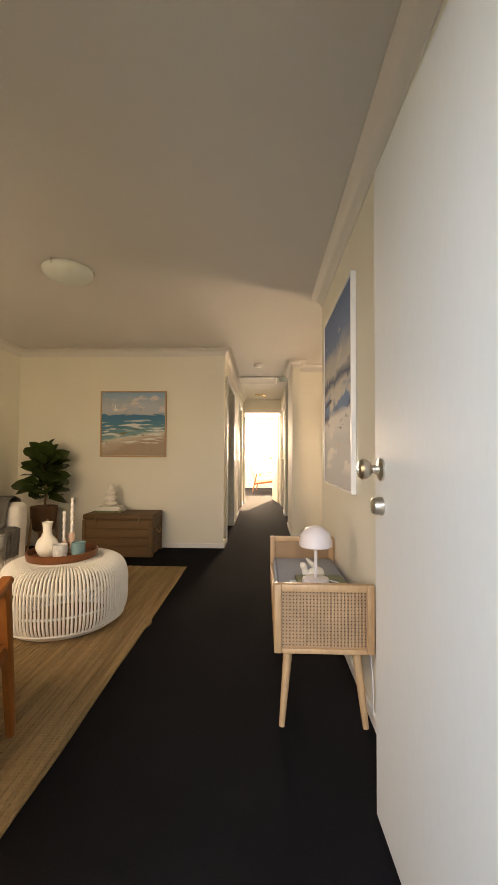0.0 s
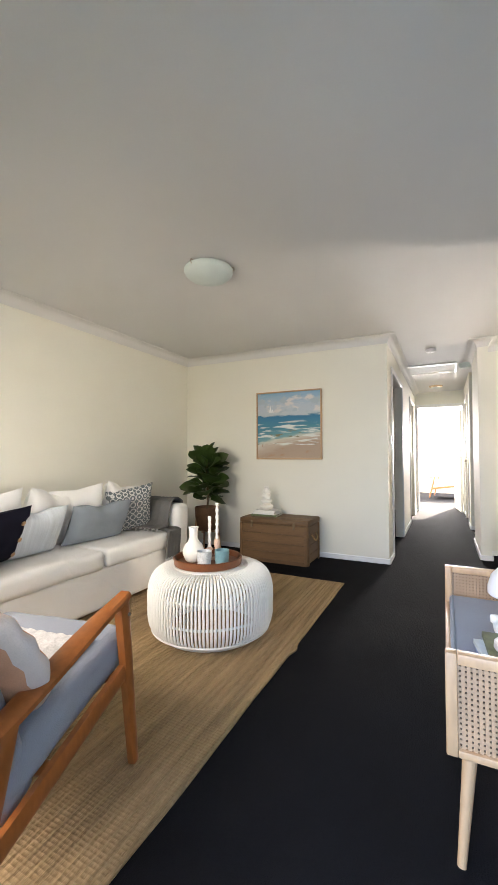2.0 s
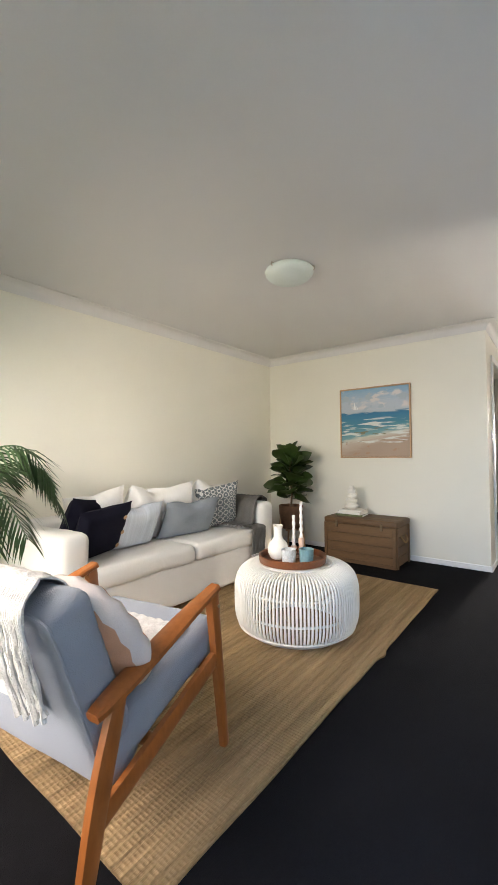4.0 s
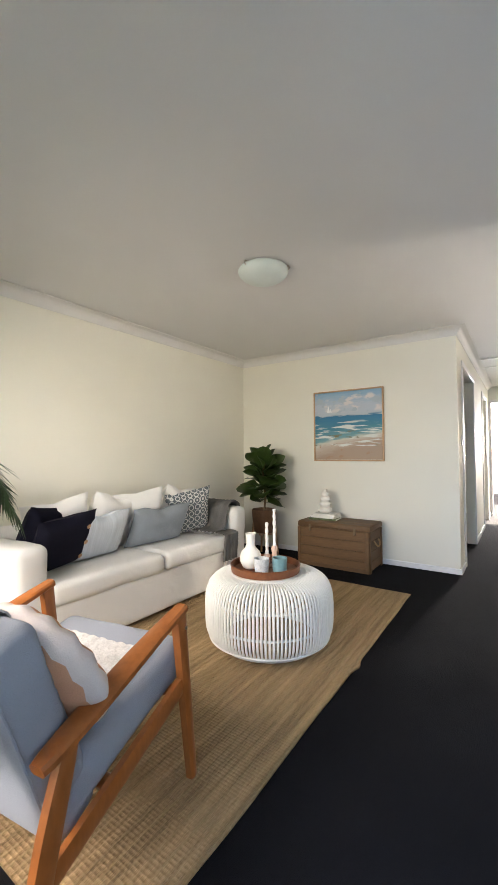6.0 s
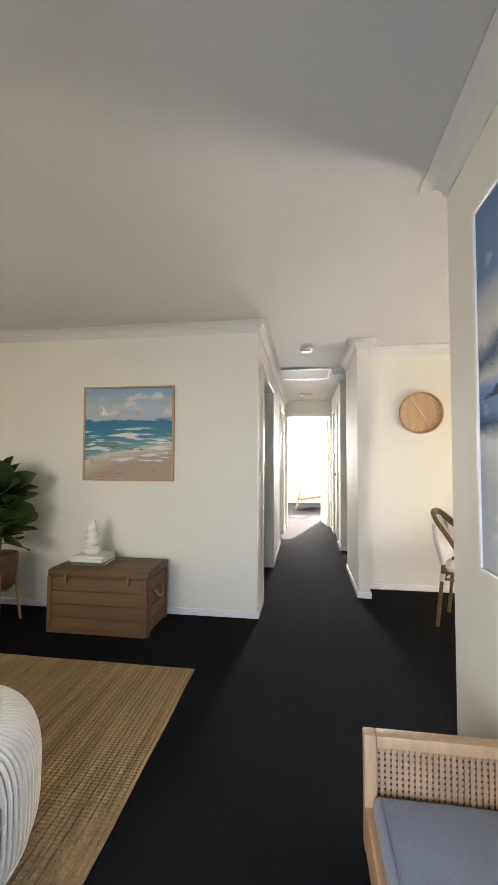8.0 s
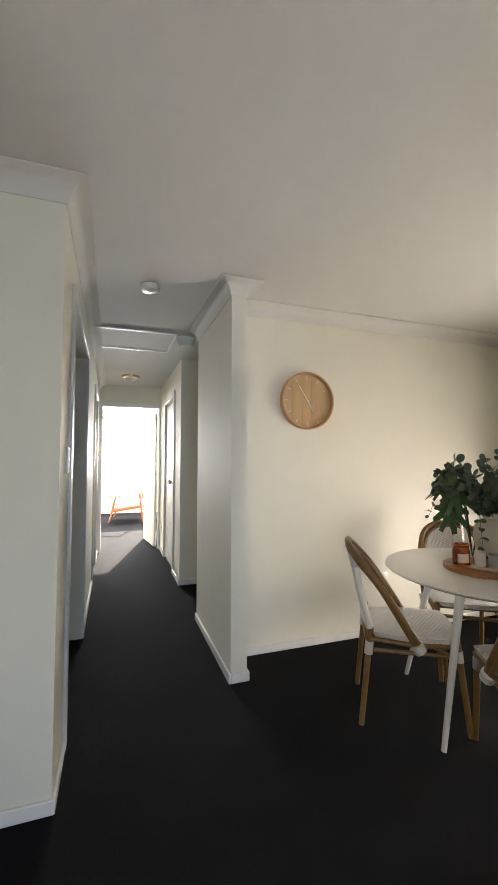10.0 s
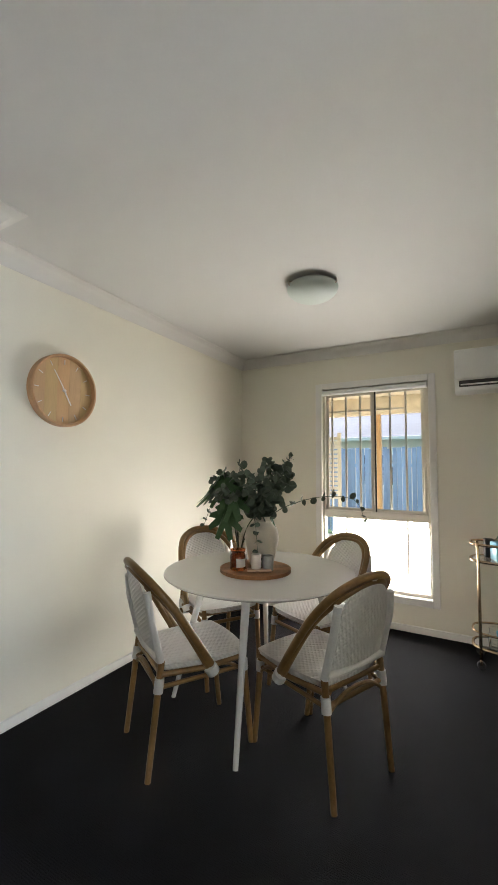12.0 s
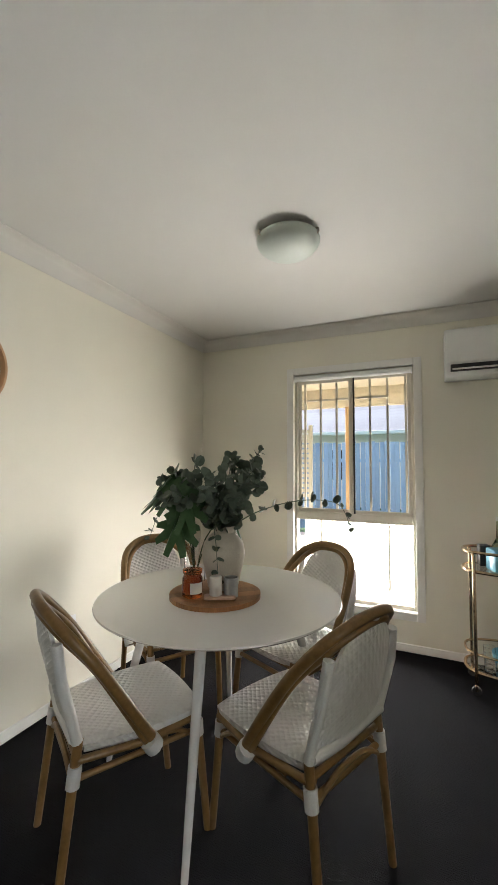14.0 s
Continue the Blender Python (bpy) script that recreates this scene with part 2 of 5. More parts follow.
def painting(name, stops, warp, scale, patches=None, slope=0.0):
    """Brushwork: a ramp up the canvas, disturbed by stretched noise."""
    m = bpy.data.materials.new(name)
    m.use_nodes = True
    n, l = m.node_tree.nodes, m.node_tree.links
    b = n["Principled BSDF"]
    tc, sep = n.new("ShaderNodeTexCoord"), n.new("ShaderNodeSeparateXYZ")
    l.new(tc.outputs["Generated"], sep.inputs[0])
    mp = n.new("ShaderNodeMapping")
    mp.inputs["Scale"].default_value = scale
    l.new(tc.outputs["Generated"], mp.inputs[0])
    no = n.new("ShaderNodeTexNoise")
    no.inputs["Scale"].default_value, no.inputs["Detail"].default_value = 3.0, 5
    no.inputs["Distortion"].default_value = 0.6
    l.new(mp.outputs[0], no.inputs[0])
    ma = n.new("ShaderNodeMath")
    ma.operation = "MULTIPLY_ADD"
    ma.inputs[1].default_value = warp
    l.new(no.outputs[0], ma.inputs[0])
    l.new(sep.outputs[2], ma.inputs[2])
    sub = n.new("ShaderNodeMath")
    sub.operation = "SUBTRACT"
    sub.inputs[1].default_value = warp * 0.5
    l.new(ma.outputs[0], sub.inputs[0])
    if slope:
        fall, mul, low = n.new("ShaderNodeMapRange"), n.new("ShaderNodeMath"), n.new("ShaderNodeMath")
        fall.inputs[1].default_value, fall.inputs[2].default_value = 0.62, 0.15
        mul.operation, low.operation, low.inputs[2].default_value = "MULTIPLY", "MULTIPLY_ADD", 0.0
        l.new(sep.outputs[2], fall.inputs[0])
        l.new(sep.outputs[0], mul.inputs[0]), l.new(fall.outputs[0], mul.inputs[1])
        low.inputs[1].default_value = -slope
        l.new(mul.outputs[0], low.inputs[0]), l.new(sub.outputs[0], low.inputs[2])
        sub = low
    r = n.new("ShaderNodeValToRGB")
    e = r.color_ramp.elements
    e[0].position, e[0].color = stops[0][0], (*stops[0][1], 1)
    e[1].position, e[1].color = stops[-1][0], (*stops[-1][1], 1)
    for p, c in stops[1:-1]:
        x = e.new(p)
        x.color = (*c, 1)
    l.new(sub.outputs[0], r.inputs[0])
    last = r.outputs[0]
    if patches:
        for sc, lo, hi, colour, zlo, zhi in patches:
            mp2, n2 = n.new("ShaderNodeMapping"), n.new("ShaderNodeTexNoise")
            mp2.inputs["Scale"].default_value = sc
            l.new(tc.outputs["Generated"], mp2.inputs[0]), l.new(mp2.outputs[0], n2.inputs[0])
            n2.inputs["Scale"].default_value, n2.inputs["Detail"].default_value = 2.0, 4
            mr = n.new("ShaderNodeMapRange")
            mr.inputs[1].default_value, mr.inputs[2].default_value = lo, hi
            l.new(n2.outputs[0], mr.inputs[0])
            up, dn, mu, mu2 = (n.new("ShaderNodeMapRange"), n.new("ShaderNodeMapRange"), n.new("ShaderNodeMath"), n.new("ShaderNodeMath"))
            up.inputs[1].default_value, up.inputs[2].default_value = zlo - 0.02, zlo + 0.02
            dn.inputs[1].default_value, dn.inputs[2].default_value = zhi + 0.02, zhi - 0.02
            l.new(sep.outputs[2], up.inputs[0]), l.new(sep.outputs[2], dn.inputs[0])
            mu.operation = mu2.operation = "MULTIPLY"
            l.new(up.outputs[0], mu.inputs[0]), l.new(dn.outputs[0], mu.inputs[1])
            l.new(mu.outputs[0], mu2.inputs[0]), l.new(mr.outputs[0], mu2.inputs[1])
            mx = n.new("ShaderNodeMix")
            mx.data_type = "RGBA"
            l.new(mu2.outputs[0], mx.inputs[0]), l.new(last, mx.inputs[6])
            mx.inputs[7].default_value = (*colour, 1)
            last = mx.outputs[2]
    l.new(last, b.inputs["Base Color"])
    b.inputs["Roughness"].default_value = 0.7
    bp = n.new("ShaderNodeBump")
    bp.inputs["Strength"].default_value, bp.inputs["Distance"].default_value = 0.5, 0.004
    l.new(no.outputs[0], bp.inputs["Height"]), l.new(bp.outputs[0], b.inputs["Normal"])
    return m


BEACH = painting("beach_canvas", [(0.0, (0.42, 0.31, 0.23)), (0.12, (0.52, 0.43, 0.35)), (0.19, (0.60, 0.58, 0.50)), (0.24, (0.16, 0.34, 0.37)),
                                  (0.40, (0.06, 0.23, 0.30)), (0.60, (0.03, 0.19, 0.33)), (0.635, (0.03, 0.17, 0.30)), (0.66, (0.45, 0.50, 0.55)), (0.80, (0.46, 0.52, 0.58)), (1.0, (0.22, 0.40, 0.56))],
                 0.13, (1.6, 1, 9), [((2.2, 1, 4.0), 0.50, 0.60, (0.66, 0.62, 0.60), 0.70, 0.95), ((1.5, 1, 13), 0.53, 0.60, (0.70, 0.72, 0.68), 0.18, 0.56),
                                     ((2, 1, 8), 0.57, 0.62, (0.20, 0.18, 0.10), 0.20, 0.42), ((3, 1, 5), 0.56, 0.60, (0.40, 0.47, 0.52), 0.68, 1.0), ((4, 1, 6), 0.60, 0.64, (0.42, 0.26, 0.17), 0.02, 0.20)], slope=0.34)
ABSTRACT = painting("abstract_canvas", [(0.0, (0.52, 0.53, 0.55)), (0.22, (0.50, 0.52, 0.55)), (0.34, (0.66, 0.66, 0.66)), (0.39, (0.03, 0.07, 0.14)), (0.43, (0.10, 0.22, 0.42)), (0.50, (0.12, 0.26, 0.48)),
                                        (0.54, (0.60, 0.58, 0.55)), (0.58, (0.05, 0.09, 0.17)), (0.63, (0.58, 0.57, 0.55)), (0.72, (0.50, 0.50, 0.50)), (0.80, (0.16, 0.25, 0.42)), (1.0, (0.11, 0.20, 0.38))],
                    0.16, (1, 1.6, 2.4), [((1, 3.0, 3.4), 0.52, 0.56, (0.70, 0.69, 0.68), 0.08, 0.40), ((1, 2.2, 2.6), 0.55, 0.60, (0.62, 0.60, 0.56), 0.42, 0.85),
                                          ((1, 5, 6), 0.66, 0.69, (0.68, 0.40, 0.28), 0.10, 0.36), ((1, 4, 9), 0.62, 0.66, (0.02, 0.03, 0.06), 0.30, 0.62)])

# ---- building helpers ----


def finish(name, bm, material, smooth=True):
    me = bpy.data.meshes.new(name)
    bmesh.ops.recalc_face_normals(bm, faces=bm.faces)
    bm.to_mesh(me)
    bm.free()
    me.materials.append(material)
    if smooth:
        for p in me.polygons:
            p.use_smooth = True
        me.set_sharp_from_angle(angle=radians(38))
    return me


def part(name, bm, material, parent=None, label="", m=None):
    ob = new(name, finish(name, bm, material))
    if parent is not None:
        ob.parent = parent
    if m is not None:
        ob.matrix_basis = m
    return tagged(ob, label)


def shared(name, me, parent, m):
    ob = new(name, me)
    ob.parent = parent
    ob.matrix_basis = m
    return ob


def thing(name, label, category, m=None, group=""):
    ob = new(name)
    ob.empty_display_size = 0.1
    if m is not None:
        ob.matrix_basis = m
    return tagged(ob, label, category, group)


def setting(name, bm, material, label="", category="", parent=None):
    ob = part(name, bm, material, parent)
    return tagged(ob, label, category, kind="structure") if parent is None else ob


def box(bm, x0, x1, y0, y1, z0, z1, bevel=0.0, seg=2):
    g = bmesh.ops.create_cube(bm, size=1.0, matrix=Matrix.Translation(((x0 + x1) / 2, (y0 + y1) / 2, (z0 + z1) / 2)) @ Matrix.Diagonal((abs(x1 - x0), abs(y1 - y0), abs(z1 - z0), 1)))
    if bevel:
        vs = set(g["verts"])
        es = [e for e in bm.edges if e.verts[0] in vs and e.verts[1] in vs]
        bmesh.ops.bevel(bm, geom=es, offset=bevel, segments=seg, profile=0.5, affect="EDGES")
    return bm


def boxm(*a, **k):
    return box(bmesh.new(), *a, **k)


def tube(bm, pts, r, seg=10, cap=True, closed=False, flat=1.0):
    """A round bar along points; r is one radius or one a point."""
    pts = [Vector(p) for p in pts]
    n = len(pts)
    rs = r if isinstance(r, (list, tuple)) else [r] * n
    rings, up = [], None
    for i, p in enumerate(pts):
        a = pts[i - 1] if (i > 0 or closed) else pts[i]
        c = pts[(i + 1) % n] if (i < n - 1 or closed) else pts[i]
        d = (c - a).normalized()
        if up is None:
            up = Vector((0, 0, 1)) if abs(d.z) < 0.9 else Vector((1, 0, 0))
        s = d.cross(up).normalized()
        up = s.cross(d).normalized()
        rings.append([bm.verts.new(p + (s * math.cos(q) + up * math.sin(q) * flat) * rs[i]) for q in [2 * math.pi * k / seg for k in range(seg)]])
    for i in range(n if closed else n - 1):
        a, c = rings[i], rings[(i + 1) % n]
        for k in range(seg):
            bm.faces.new((a[k], a[(k + 1) % seg], c[(k + 1) % seg], c[k]))
    if cap and not closed:
        bm.faces.new(rings[0]), bm.faces.new(list(reversed(rings[-1])))
    return bm


def tubem(*a, **k):
    return tube(bmesh.new(), *a, **k)


def lathe(bm, prof, seg=32, at=(0, 0, 0), cap=True):
    """A turned shape: prof is (radius, height) from the bottom up."""
    rings = []
    for r, z in prof:
        rings.append([bm.verts.new((at[0] + r * math.cos(2 * math.pi * k / seg), at[1] + r * math.sin(2 * math.pi * k / seg), at[2] + z)) for k in range(seg)])
    for a, c in zip(rings, rings[1:]):
        for k in range(seg):
            bm.faces.new((a[k], a[(k + 1) % seg], c[(k + 1) % seg], c[k]))
    if cap:
        bm.faces.new(list(reversed(rings[0]))), bm.faces.new(rings[-1])
    return bm


def lathem(*a, **k):
    return lathe(bmesh.new(), *a, **k)


def curve(pts, n=8):
    """A smooth line through points."""
    p = [Vector(q) for q in pts]
    out = []
    for i in range(len(p) - 1):
        a, b, c, d = p[max(i - 1, 0)], p[i], p[i + 1], p[min(i + 2, len(p) - 1)]
        for k in range(n):
            t = k / n
            out.append(0.5 * ((2 * b) + (c - a) * t + (2 * a - 5 * b + 4 * c - d) * t * t + (3 * b - a - 3 * c + d) * t ** 3))
    return out + [p[-1]]


def cushion(w, h, d, n=14, seed=0, pinch=0.10, sag=0.0, corner=0.0):
    """A stuffed square cushion in the xz plane, thick along y, its base at z = 0, with drawn-out corners."""
    bm = bmesh.new()
    grid = {}
    for side in (1, -1):
        for i in range(n + 1):
            for j in range(n + 1):
                u, v = 2 * i / n - 1, 2 * j / n - 1
                edge = i in (0, n) or j in (0, n)
                if side < 0 and edge:
                    grid[side, i, j] = grid[1, i, j]
                    continue
                x = u * (1 - pinch * (1 - v * v))
                z = v * (1 - pinch * (1 - u * u))
                t = max(0, (1 - u ** 4) * (1 - v ** 4)) ** 0.55
                k = noise.noise((u * 1.7 + seed * 7, v * 1.7, side * 3)) * 0.16 * t
                zz = z - sag * math.exp(-(u / 0.3) ** 2) * max(0, v) ** 1.5
                grid[side, i, j] = bm.verts.new((x * w / 2, side * d / 2 * (t + k), (zz + 1) * h / 2))
    for side in (1, -1):
        for i in range(n):
            for j in range(n):
                f = [grid[side, i, j], grid[side, i + 1, j], grid[side, i + 1, j + 1], grid[side, i, j + 1]]
                bm.faces.new(f if side > 0 else f[::-1])
    return bm


def cloth(fn, nu, nv, thick=0.008):
    """A sheet of cloth from a function of u, v in 0..1, with a real thickness."""
    bm = bmesh.new()
    g = [[bm.verts.new(fn(i / nu, j / nv)) for j in range(nv + 1)] for i in range(nu + 1)]
    for i in range(nu):
        for j in range(nv):
            bm.faces.new((g[i][j], g[i + 1][j], g[i + 1][j + 1], g[i][j + 1]))
    bmesh.ops.recalc_face_normals(bm, faces=bm.faces)
    bmesh.ops.solidify(bm, geom=bm.faces[:], thickness=thick)
    return bm


def hang(ob, m):
    ob.matrix_basis = m
    return ob


# ---- the setting ----
H = 2.4
WX, PY, HX = -3.06, 5.555, -0.523       # west wall, picture wall, hall's left wall
BX, BEND = 0.422, 3.98                   # bench wall and its end
SX, SY = 0.345, 6.17                    # stub wall
CY, EX = 6.455, 3.055                   # clock wall, east wall
FY = 1.17                               # front wall, inside
END = 9.95                              # the hall's end


def wall(name, boxes, label="cream painted plaster wall", material=None):
    bm = bmesh.new()
    for b in boxes:
        box(bm, *b)
    return setting(name, bm, material or WALL, label, "wall")


setting("ground", boxm(-300, 300, -300, 300, -0.40, -0.22), GRASSM, "lawn reaching away round the house", "ground")
setting("floor", boxm(-3.3, 3.25, 0.75, 14.6, -0.20, 0.0), CARPET, "charcoal carpet", "floor")
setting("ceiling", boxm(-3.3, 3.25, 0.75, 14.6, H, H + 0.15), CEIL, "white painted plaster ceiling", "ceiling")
setting("porch_slab", boxm(-3.3, 3.3, -1.6, 0.75, -0.22, -0.02), CONC, "concrete porch slab at the front door", "pavement")
wall("wall_west", [(WX - 0.14, WX, FY - 0.2, PY + 0.1, 0, H)])
wall("wall_picture", [(WX, HX, PY, PY + 0.1, 0, H)])
DL0, DL1, DH = 5.93, 7.08, 2.07
wall("wall_hall_west", [(HX - 0.1, HX, PY + 0.1, DL0, 0, H), (HX - 0.1, HX, DL0, DL1, DH, H), (HX - 0.1, HX, DL1, 8.48, 0, H), (HX - 0.1, HX, 8.48, 9.30, DH, H), (HX - 0.1, HX, 9.30, END, 0, H)])
wall("wall_hall_end", [(-2.6, HX + 0.05, END, END + 0.1, 0, H), (HX + 0.05, SX - 0.02, END, END + 0.1, 2.09, H), (SX - 0.02, 2.6, END, END + 0.1, 0, H)])
wall("wall_stub", [(SX, SX + 0.1, SY, 7.17, 0, H)])
wall("wall_hall_east", [(SX + 0.01, 1.5, 8.12, 8.22, 0, H), (SX + 0.01, SX + 0.11, 8.22, 8.60, 0, H), (SX + 0.01, SX + 0.11, 8.60, 9.42, DH, H), (SX + 0.01, SX + 0.11, 9.42, END, 0, H), (1.4, 1.5, 6.555, 8.12, 0, H)])
wall("wall_clock", [(SX + 0.1, EX + 0.14, CY, CY + 0.1, 0, H)])
W0, W1, WZ0, WZ1 = 4.70, 5.60, 0.27, 2.03
wall("wall_east", [(EX, EX + 0.14, 2.2, W0, 0, H), (EX, EX + 0.14, W1, CY, 0, H), (EX, EX + 0.14, W0, W1, 0, WZ0), (EX, EX + 0.14, W0, W1, WZ1, H)])
wall("wall_bench", [(BX, BX + 0.1, FY, BEND, 0, H)])
wall("wall_kitchen", [(BX + 0.1, EX, 2.2, 2.3, 0, H)])
DX0, DX1 = -0.50, 0.38
wall("wall_front", [(WX, -2.7, FY - 0.2, FY, 0, H), (-2.7, -1.1, FY - 0.2, FY, 0, 0.35), (-2.7, -1.1, FY - 0.2, FY, 2.1, H), (-1.1, DX0, FY - 0.2, FY, 0, H), (DX0, DX1, FY - 0.2, FY, 2.1, H), (DX1, BX + 0.1, FY - 0.2, FY, 0, H)])
wall("wall_side_room", [(-2.6, -2.5, PY + 0.1, END, 0, H)])
# the sunny far room
wall("wall_far_room", [(-2.6, -1.3, 14.4, 14.55, 0, H), (-1.3, 1.4, 14.4, 14.55, 0, 1.02), (-1.3, 1.4, 14.4, 14.55, 2.15, H), (1.4, 2.6, 14.4, 14.55, 0, H), (-2.6, -2.5, END + 0.1, 14.4, 0, H), (2.5, 2.6, END + 0.1, 14.4, 0, H)])


def baseboard(name, runs):
    bm = bmesh.new()
    for x0, x1, y0, y1 in runs:
        box(bm, x0, x1, y0, y1, 0, 0.055, bevel=0.004, seg=1)
    return setting(name, bm, TRIM, "white painted skirting board", "skirting")


B = 0.014
baseboard("baseboard", [(WX, WX + B, FY, PY), (WX + B, HX + B, PY - B, PY), (HX, HX + B, PY, DL0 - 0.06), (HX, HX + B, DL1 + 0.06, 8.42), (HX, HX + B, 9.36, END), (SX - B, SX, SY - B, 7.17), (SX, SX + 0.1 + B, SY - B, SY),
                        (SX + 0.1, SX + 0.1 + B, SY, CY), (SX + 0.1 + B, EX, CY - B, CY), (EX - B, EX, 2.3, CY - B), (BX - B, BX, FY, BEND + B), (BX, BX + 0.1 + B, BEND, BEND + B), (SX + 0.01, 1.4, 8.12 - B, 8.12), (SX + 0.01 - B, SX + 0.01, 8.12 - B, 8.54), (SX - B + 0.01, SX + 0.01, 9.48, END)])


def cornice(name, corners):
    """A coved cornice along a line of wall corners, the room on its left, mitred at every corner."""
    bm = bmesh.new()
    c = 0.085
    prof = [(0, 0), (0, -c), (0.006, -c)] + [(c - c * math.cos(a) * 0.90, -c + c * math.sin(a) * 0.90) for a in [radians(q) for q in (8, 26, 45, 64, 82)]] + [(c, -0.006), (c, 0)]
    p = [Vector((x, y, H - 0.002)) for x, y in corners]
    rings = []
    for i, q in enumerate(p):
        a = (q - p[i - 1]).normalized() if i else (p[1] - q).normalized()
        b = (p[i + 1] - q).normalized() if i < len(p) - 1 else a
        na, nb = Vector((-a.y, a.x, 0)), Vector((-b.y, b.x, 0))
        out = (na + nb) / (1 + na.dot(nb))
        rings.append([bm.verts.new(q + out * u + Vector((0, 0, v))) for u, v in prof])
    k = len(prof)
    for a, b in zip(rings, rings[1:]):
        for i in range(k):
            bm.faces.new((a[i], a[(i + 1) % k], b[(i + 1) % k], b[i]))
    bm.faces.new(rings[0]), bm.faces.new(rings[-1][::-1])
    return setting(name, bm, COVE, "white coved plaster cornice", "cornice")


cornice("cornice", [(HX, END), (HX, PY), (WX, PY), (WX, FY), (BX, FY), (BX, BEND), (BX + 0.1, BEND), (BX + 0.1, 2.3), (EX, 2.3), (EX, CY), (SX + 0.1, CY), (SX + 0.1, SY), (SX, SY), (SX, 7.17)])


def door_frame(name, x, y0, y1, head, side):
    """An architrave round an opening in a wall along y."""
    bm = bmesh.new()
    for a, b, z0, z1 in ((y0 - 0.06, y0, 0, head + 0.06), (y1, y1 + 0.06, 0, head + 0.06), (y0, y1, head, head + 0.06)):
        box(bm, x, x + side * 0.016, a, b, z0, z1, bevel=0.003, seg=1)
    return setting(name, bm, TRIM, "white painted timber door frame", "door frame")


door_frame("door_frame_1", HX, DL0, DL1, DH, 1)
door_frame("door_frame_2", HX, 8.48, 9.30, DH, 1)
door_frame("door_frame_3", SX + 0.01, 8.60, 9.42, DH, -1)
bm = bmesh.new()
for a, b, z0, z1 in ((HX + 0.0, HX + 0.05, 0, 2.15), (SX - 0.02, SX + 0.008, 0, 2.15), (HX + 0.05, SX - 0.02, 2.09, 2.15)):
    box(bm, a, b, END - 0.016, END, z0, z1, bevel=0.003, seg=1)
setting("door_frame_4", bm, TRIM, "white painted timber door frame", "door frame")


def knob(parent, m, material=STEEL):
    """A round door knob on its rose, its axis along +x."""
    bm = lathem([(0.034, 0), (0.034, 0.006), (0.014, 0.010), (0.012, 0.030), (0.022, 0.036), (0.030, 0.048), (0.031, 0.060), (0.024, 0.068), (0.012, 0.070), (0.011, 0.066)], 28)
    bm.transform(Matrix.Rotation(radians(90), 4, "Y"))
    return part("door_knob", bm, material, parent, "satin nickel round knob", m)


def door(name, m, width, label, height=2.03):
    d = tagged(hang(part(name, boxm(0, width, 0, 0.036, 0.012, height, bevel=0.002, seg=1), DOORP), m), label, "door", kind="structure")
    return d


# front door, open against the bench wall: its local x runs from the hinge to the free edge
d = door("door_1", pose(0.365, 1.20, 0, 0, 0, 91.5), 0.85, "white flush front door standing open")
knob(d, pose(0.785, 0.036, 1.075, 0, 0, 90))
bm = lathem([(0.028, 0), (0.028, 0.004), (0.024, 0.026), (0.021, 0.028), (0.010, 0.028)], 24)
bm.transform(Matrix.Rotation(radians(-90), 4, "X"))
part("deadbolt", bm, STEEL, d, "satin nickel deadbolt", pose(0.785, 0.036, 0.965))
door("door_2", pose(HX - 0.045, 8.485, 0, 0, 0, 90), 0.81, "white flush closed door in the hall")
d = door("door_3", pose(SX + 0.06, 8.605, 0, 0, 0, 90), 0.81, "white flush closed door in the hall")
knob(d, pose(0.07, 0.036, 1.05, 0, 0, 90))
d = door("door_4", pose(SX - 0.03, END + 0.10, 0, 0, 0, 97), 0.80, "white flush door standing open to the far room")
knob(d, pose(0.735, 0.036, 1.05, 0, 0, 90))


def lever_switch(name, m, w, h, label):
    t = tagged(hang(part(name, boxm(-w / 2, w / 2, 0, 0.009, -h / 2, h / 2, bevel=0.003), WPLAST), m), label, "switch")
    part("rocker", boxm(-0.008, 0.008, 0.009, 0.013, -0.014, 0.014, bevel=0.001, seg=1), WPLAST, t)
    return t


lever_switch("light_switch", pose(HX, 5.80, 1.30, 0, 0, -90), 0.07, 0.115, "white plastic light switch on the hall wall")
o = lever_switch("power_outlet", pose(1.62, CY, 0.42, 0, 0, 180), 0.115, 0.072, "white plastic double power outlet above the skirting")

# ---- dining window and what lies beyond ----
win = tagged(new("window_1"), "cream aluminium sliding window with a low fixed pane", "window", kind="structure")
bm = bmesh.new()
X0, X1, ZM = EX + 0.03, EX + 0.09, 0.90
for a, b, z0, z1 in ((W0, W0 + 0.02, WZ0, WZ1), (W1 - 0.02, W1, WZ0, WZ1), (W0 + 0.02, W1 - 0.02, WZ1 - 0.04, WZ1), (W0 + 0.02, W1 - 0.02, WZ0, WZ0 + 0.03), (W0 + 0.02, W1 - 0.02, ZM - 0.03, ZM + 0.035)):
    box(bm, X0, X1, a, b, z0, z1, bevel=0.003, seg=1)
part("window_frame", bm, ALUM, win)
YM = (W0 + W1) / 2
